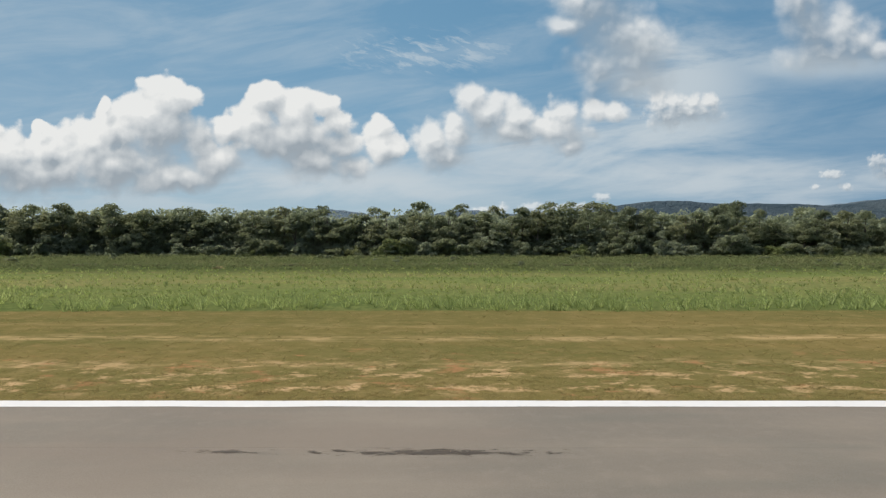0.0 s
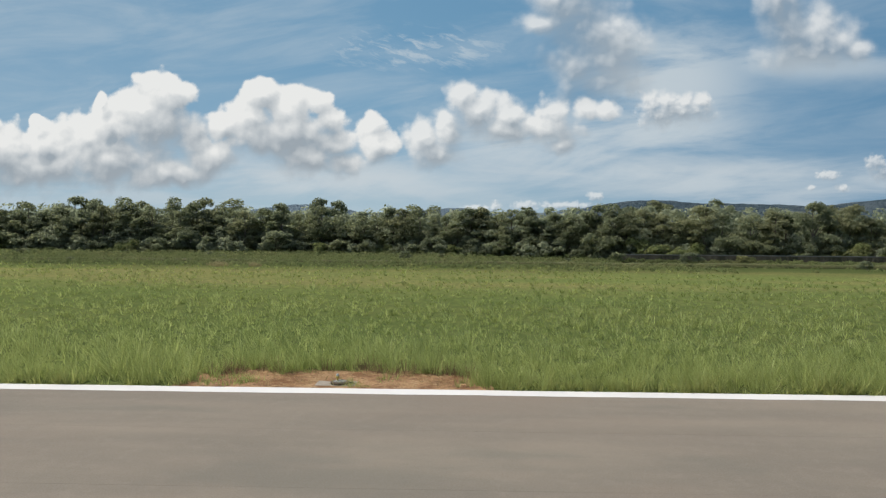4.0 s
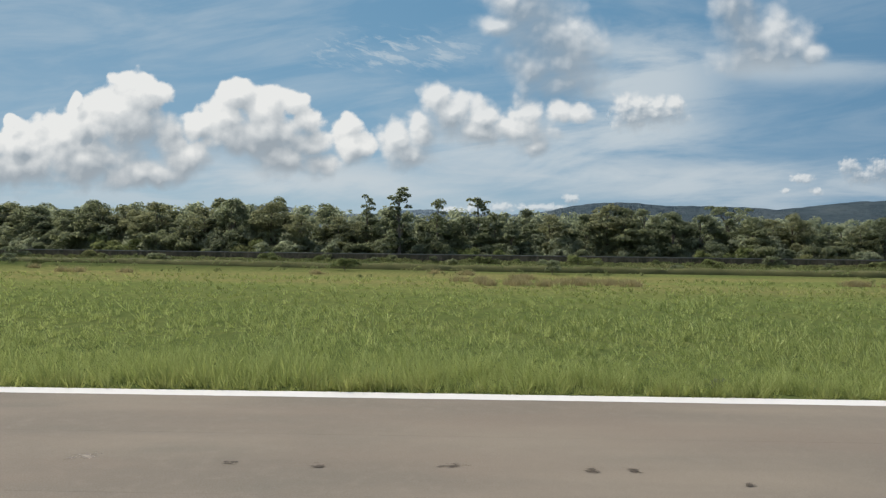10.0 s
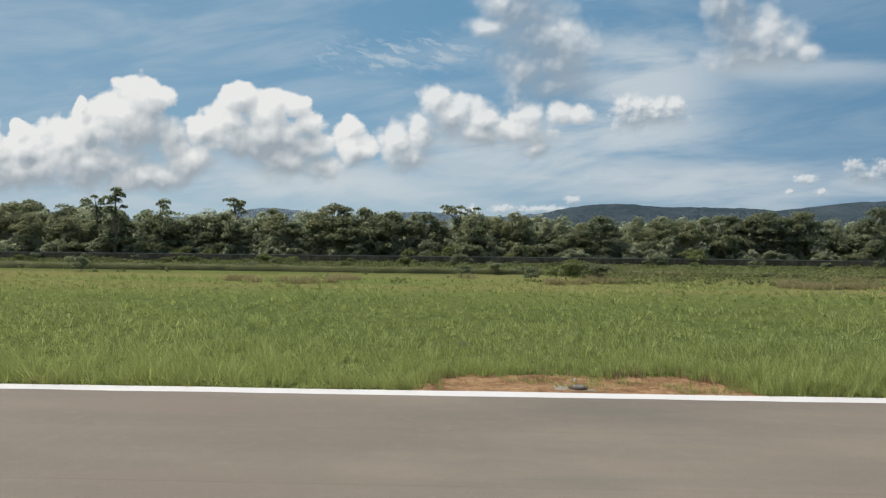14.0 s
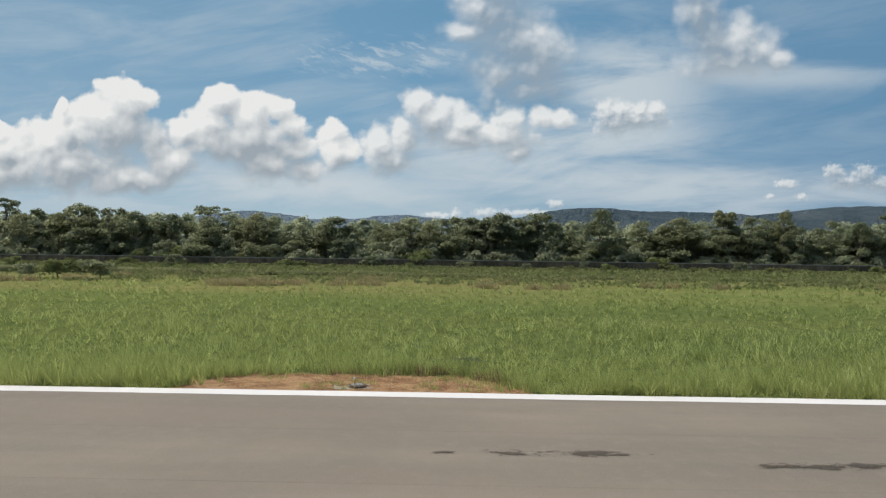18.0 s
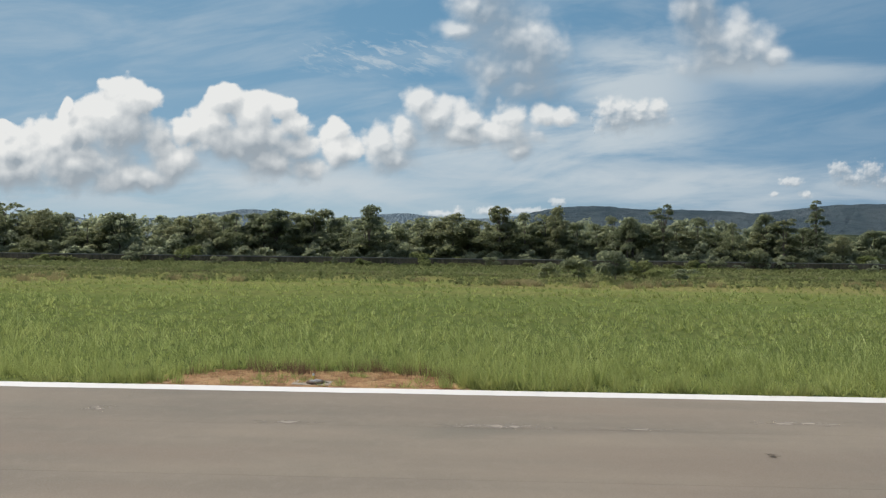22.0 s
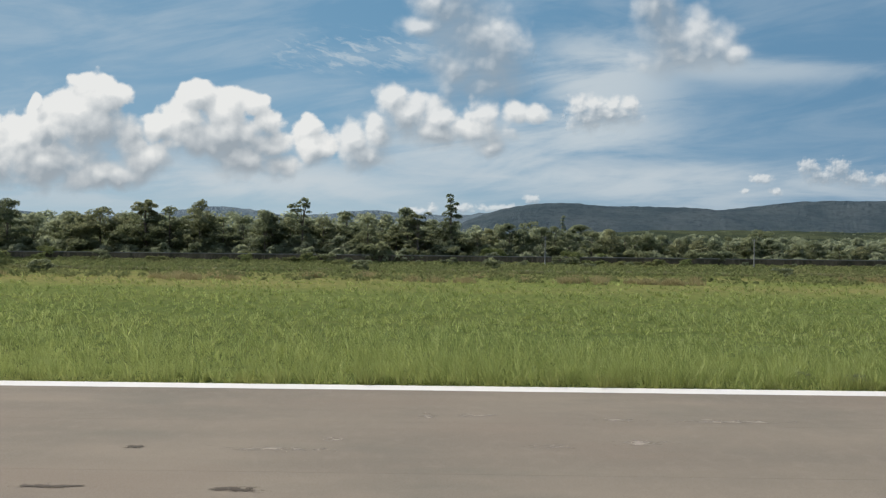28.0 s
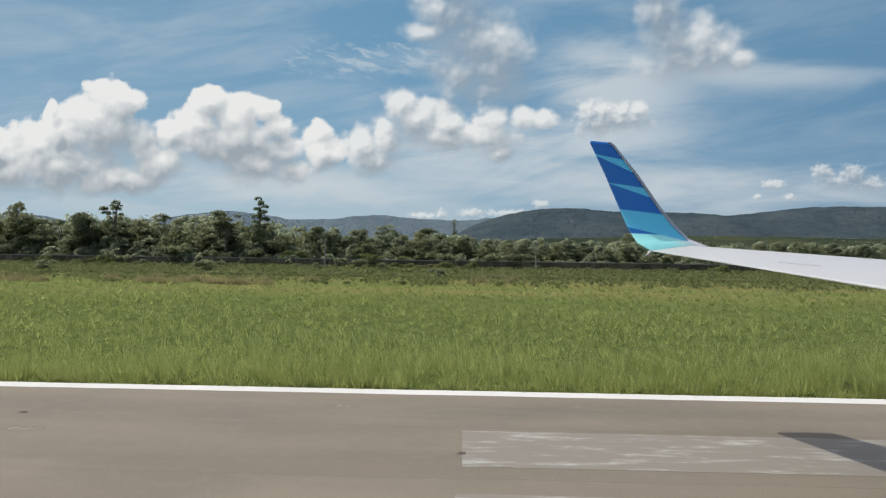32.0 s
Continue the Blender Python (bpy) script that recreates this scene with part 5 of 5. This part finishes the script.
def cloud_cover(n, p, heaps, thin, dim, grain=1.0):
    """Cover and brightness of a heap: crisp sunny tops, soft grey undersides. thin softens all, dim greys all."""
    heap, mass = cloud_density(heaps, True, grain), cloud_density(heaps, False, grain)

    def density(where, tree):
        m = n.t.nodes.new("ShaderNodeGroup")
        m.node_tree = tree
        n.put(m.inputs[0], where)
        return m.outputs[0]

    here = density(p, heap)
    near, sunward = density(n.vec("ADD", p, (-0.05 / grain, 0.09 / grain, 0.0)), heap), density(n.vec("ADD", p, (-0.12 / grain, 0.26 / grain, 0.0)), heap)
    above = density(n.vec("ADD", p, (-0.20 / grain, 0.70 / grain, 0.0)), mass)
    under = n.step(n.math("ADD", above, n.math("MULTIPLY", n.math("SUBTRACT", n.noise(p, 1.6 * grain, 4, 0.6), 0.5), 1.0)), -0.35, 0.75)
    cover = n.step(here, n.math("SUBTRACT", -0.08 - 0.30 * thin, n.math("MULTIPLY", under, 0.30)), n.math("ADD", 0.10 + 0.42 * thin, n.math("MULTIPLY", under, 0.42)))
    relief = n.math("ADD", n.math("MULTIPLY", n.math("SUBTRACT", here, near), 0.60), n.math("MULTIPLY", n.math("SUBTRACT", here, sunward), 0.48))
    lit = n.math("ADD", n.math("SUBTRACT", 0.80 - dim, n.math("MULTIPLY", under, 0.60)), relief, clamp=True)
    white = n.ramp(lit, (0.0, (0.33, 0.375, 0.415)), (0.35, (0.49, 0.525, 0.55)), (0.7, (0.66, 0.68, 0.685)), (1.0, (0.84, 0.84, 0.82)))
    return n.math("MULTIPLY", cover, max(0.5, 0.97 - 0.20 * thin)), white


def build_cloud_sheet(name, far, heaps, low, high, thin, dim, grain, label):
    n = Nodes(name)
    p, _ = sheet_place(n, far)
    cover, white = cloud_cover(n, p, heaps, thin, dim, grain)
    glow, clear = n.node("ShaderNodeEmission", white, 1.0), n.node("ShaderNodeBsdfTransparent")
    n.shader(n.node("ShaderNodeMixShader", cover, clear, glow))
    x0 = 211.7 + far * (min(x - 2 * rx for x, _, rx, _ in heaps) / 11.81)
    x1 = 211.7 + far * (max(x + 2 * rx for x, _, rx, _ in heaps) / 11.81)
    verts = [(x0, far, low), (x1, far, low), (x1, far, high), (x0, far, high)]
    tagged(raw(name, verts, [(0, 1, 2, 3)], n.mat), label, "clouds", kind="structure")


def build_sky():
    far = 4860.0
    n = Nodes("sky_backdrop")
    p, (side, high, _) = sheet_place(n, far)
    blue = n.ramp(n.math("MULTIPLY", high, 0.2), (0.0, (0.50, 0.60, 0.655)), (0.14, (0.350, 0.490, 0.580)), (0.34, (0.208, 0.380, 0.535)), (0.62, (0.160, 0.328, 0.495)), (0.95, (0.138, 0.298, 0.465)))
    blue = n.mix(n.math("MULTIPLY", n.step(side, -3.0, 9.0), 0.78), blue, (0.120, 0.250, 0.400))
    blue = n.mix(n.math("MULTIPLY", n.step(side, 1.0, -9.0), 0.22), blue, (0.42, 0.53, 0.61))
    # thin streaks that rise gently, rippled in places
    slant = n.node("ShaderNodeVectorRotate", p, (0, 0, 0), (0, 0, 1), -0.12)
    wisp = n.noise(n.vec("MULTIPLY", slant, (0.32, 1.5, 1.0)), 0.9, 7, 0.60, 0.5)
    ripple = n.noise(n.vec("MULTIPLY", n.node("ShaderNodeVectorRotate", p, (0, 0, 0), (0, 0, 1), 0.25), (1.0, 3.2, 1.0)), 2.4, 5, 0.6, 0.4)
    where = n.step(blobs(n, p, VEIL, 0.4), -0.55, 0.75)
    veil = n.math("MULTIPLY", n.step(n.math("ADD", wisp, n.math("MULTIPLY", where, 0.16)), 0.36, 0.72), n.math("MULTIPLY", n.math("ADD", 0.34, n.math("MULTIPLY", where, 0.56)), n.math("SUBTRACT", 1.0, n.math("MULTIPLY", n.step(side, 2.0, 8.0), 0.40))))
    fleece = n.math("MULTIPLY", n.step(blobs(n, p, FLEECE), -0.25, 0.6), n.step(n.math("ADD", n.math("MULTIPLY", ripple, 0.7), n.math("MULTIPLY", wisp, 0.35)), 0.46, 0.66))
    veil = n.math("MAXIMUM", veil, n.math("MULTIPLY", fleece, 0.62))
    day = n.mix(veil, blue, (0.56, 0.625, 0.665))
    band = n.math("MULTIPLY", n.math("MULTIPLY", n.step(high, 0.35, 0.9), n.step(high, 2.0, 1.25)), n.step(n.noise(n.vec("MULTIPLY", p, (0.40, 2.2, 1.0)), 1.0, 6, 0.55, 0.4), 0.40, 0.64))
    day = n.mix(n.math("MULTIPLY", band, 0.55), day, (0.55, 0.61, 0.65))
    cover, white = cloud_cover(n, p, HEAP_LOW, 0.8, 0.14, 4.5)
    n.shader(n.node("ShaderNodeEmission", n.mix(n.math("MULTIPLY", cover, 0.72), day, white), 1.0))
    verts = [(-5600, far, -20), (6000, far, -20), (6000, far, 3200), (-5600, far, 3200)]
    tagged(raw("backdrop_sky", verts, [(0, 1, 2, 3)], n.mat), "blue sky with thin white streaks and small low clouds", "sky", kind="structure")


build_sky()
build_cloud_sheet("backdrop_clouds_left", 4800.0, HEAP_LEFT, 120, 1700, 0.12, 0.0, 1.0, "towering white cumulus clouds with grey undersides")
build_cloud_sheet("backdrop_clouds_middle", 4300.0, HEAP_MIDDLE, 300, 1500, 0.55, 0.05, 1.3, "row of broken white cumulus clouds")
build_cloud_sheet("backdrop_clouds_small", 4250.0, [(x, y, 1.35 * rx, 1.45 * ry) for x, y, rx, ry in HEAP_SMALL], 500, 1300, 1.0, 0.04, 2.6, "small flat ragged white cloud")
build_cloud_sheet("backdrop_clouds_high", 2400.0, [(x, y, 1.25 * rx, 1.25 * ry) for x, y, rx, ry in HEAP_HIGH], 420, 1400, 1.25, 0.16, 1.1, "soft ragged grey-white clouds high overhead")


# ---------------------------------------------------------------- the airliner's wing, standing at the end of the run
def airfoil(le, te, up, thick, count=14):
    """A closed loop round a section from leading edge to trailing edge."""
    le, te, up = Vector(le), Vector(te), Vector(up).normalized()
    chord = te - le
    loop = []
    for i in range(count):
        a = 2 * math.pi * i / count
        f = 0.5 - 0.5 * math.cos(a)
        t = 2.6 * (0.2969 * math.sqrt(max(f, 0)) - 0.126 * f - 0.3516 * f * f + 0.2843 * f ** 3 - 0.1036 * f ** 4)
        loop.append(le + chord * f + up * (thick * chord.length * t * (1 if a <= math.pi else -0.75) * 1.9))
    return loop


def loft(bm, sections):
    rings = [[bm.verts.new(v) for v in s] for s in sections]
    k = len(rings[0])
    for a, b in zip(rings, rings[1:]):
        for i in range(k):
            bm.faces.new((a[i], a[(i + 1) % k], b[(i + 1) % k], b[i]))
    bm.faces.new(rings[0][::-1])
    bm.faces.new(rings[-1])
    bmesh.ops.recalc_face_normals(bm, faces=bm.faces)
    for f in bm.faces:
        f.smooth = True


def build_wing():
    base = Vector((500.67, 0, 0))
    wing = tagged(empty("airliner_wing", Matrix.Translation(base)), "white airliner wing with an upswept blue and turquoise striped winglet", "airplane wing")
    up = (0, -0.105, 1)
    te0, te1, le0, le1 = Vector((4.28, 15.1, 3.91)), Vector((6.2, 9.7, 3.36)), Vector((5.53, 15.1, 4.0)), Vector((7.57, 11.9, 3.74))
    le_in = le0 + (le1 - le0) * (15.1 - 6.0) / 3.2
    te_in = te0 + (te1 - te0) * (15.1 - 6.0) / 5.4
    root_le, root_te = le_in + Vector((2.6, -4.2, -0.45)), te_in + Vector((-0.1, -4.2, -0.50))
    bm = bmesh.new()
    loft(bm, [airfoil(root_le, root_te, up, 0.13), airfoil(le_in, te_in, up, 0.115), airfoil(le0.lerp(le_in, 0.35), te0.lerp(te_in, 0.35), up, 0.11), airfoil(le0, te0, up, 0.10)])
    part("wing_panel", bm, WING_WHITE, wing, "smooth off-white upper skin")
    rows = [((4.28, 15.1, 3.91), (5.53, 15.1, 4.00), (0, -0.12, 1)), ((4.06, 15.45, 4.09), (5.24, 15.45, 4.16), (0, -0.75, 0.8)), ((3.91, 15.65, 4.40), (5.03, 15.65, 4.43), (0, -0.93, 0.35)),
            ((3.73, 15.8, 4.89), (4.68, 15.8, 4.90), (0, -0.98, 0.2)), ((3.41, 15.95, 5.72), (4.16, 15.95, 5.72), (0, -0.98, 0.17)), ((3.06, 16.09, 6.52), (3.60, 16.09, 6.48), (0, -0.98, 0.17)), ((3.05, 16.1, 6.59), (3.50, 16.1, 6.55), (0, -0.98, 0.17))]
    bm = bmesh.new()
    loft(bm, [airfoil(le, te, n, 0.09 if i < 6 else 0.03) for i, (te, le, n) in enumerate(rows)])
    bm.transform(Matrix.Translation((-4.28, -15.1, -3.91)))
    winglet = part("winglet", bm, WINGLET, wing, "upswept winglet with diagonal blue and turquoise bands")
    winglet.location = (4.28, 15.1, 3.91)
    bm = bmesh.new()
    tube(bm, [Vector(le) + Vector((0.012, -0.012, 0.004)) for _, le, _ in rows], [0.045, 0.045, 0.042, 0.038, 0.034, 0.03, 0.02], 8)
    part("leading_edge", bm, WING_GREY, wing, "bare grey metal leading edge strip")
    bm = bmesh.new()
    tube(bm, [te0 + Vector((0.02, 0.02, 0.0)), te0 + Vector((-0.05, 0.0, -0.07)), te0 + Vector((-0.12, -0.02, -0.10))], [0.035, 0.03, 0.01], 7)
    part("tip_light", bm, WING_WHITE, wing)
    # aileron and flap gaps on the upper skin
    for f0, f1, g in ((0.33, 0.42, 0.80),):
        a = (te0.lerp(te_in, f0)).lerp(le0.lerp(le_in, f0), 1 - g) + Vector((0, 0, 0.085))
        b = (te0.lerp(te_in, f1)).lerp(le0.lerp(le_in, f1), 1 - g) + Vector((0, 0, 0.12))
        bm = bmesh.new()
        tube(bm, [a, b], [0.005, 0.005], 5)
        part("hinge_gap", bm, WING_GREY, wing, "thin dark control surface gap")
    gear = Vector((9.2, 3.2, 0))
    bm = bmesh.new()
    tube(bm, [gear + Vector((0, 0, 0.5)), gear + Vector((0, -0.1, 1.7)), gear + Vector((0, -0.2, 2.85))], [0.10, 0.11, 0.14], 10)
    strut = part("landing_gear_strut", bm, WING_GREY, wing)
    for dy in (-0.42, 0.42):
        bm = bmesh.new()
        tube(bm, [gear + Vector((0, dy - 0.17, 0.54)), gear + Vector((0, dy - 0.13, 0.54)), gear + Vector((0, dy + 0.13, 0.54)), gear + Vector((0, dy + 0.17, 0.54))], [0.40, 0.54, 0.54, 0.40], 24)
        part("wheel", bm, RUBBER, strut)


build_wing()
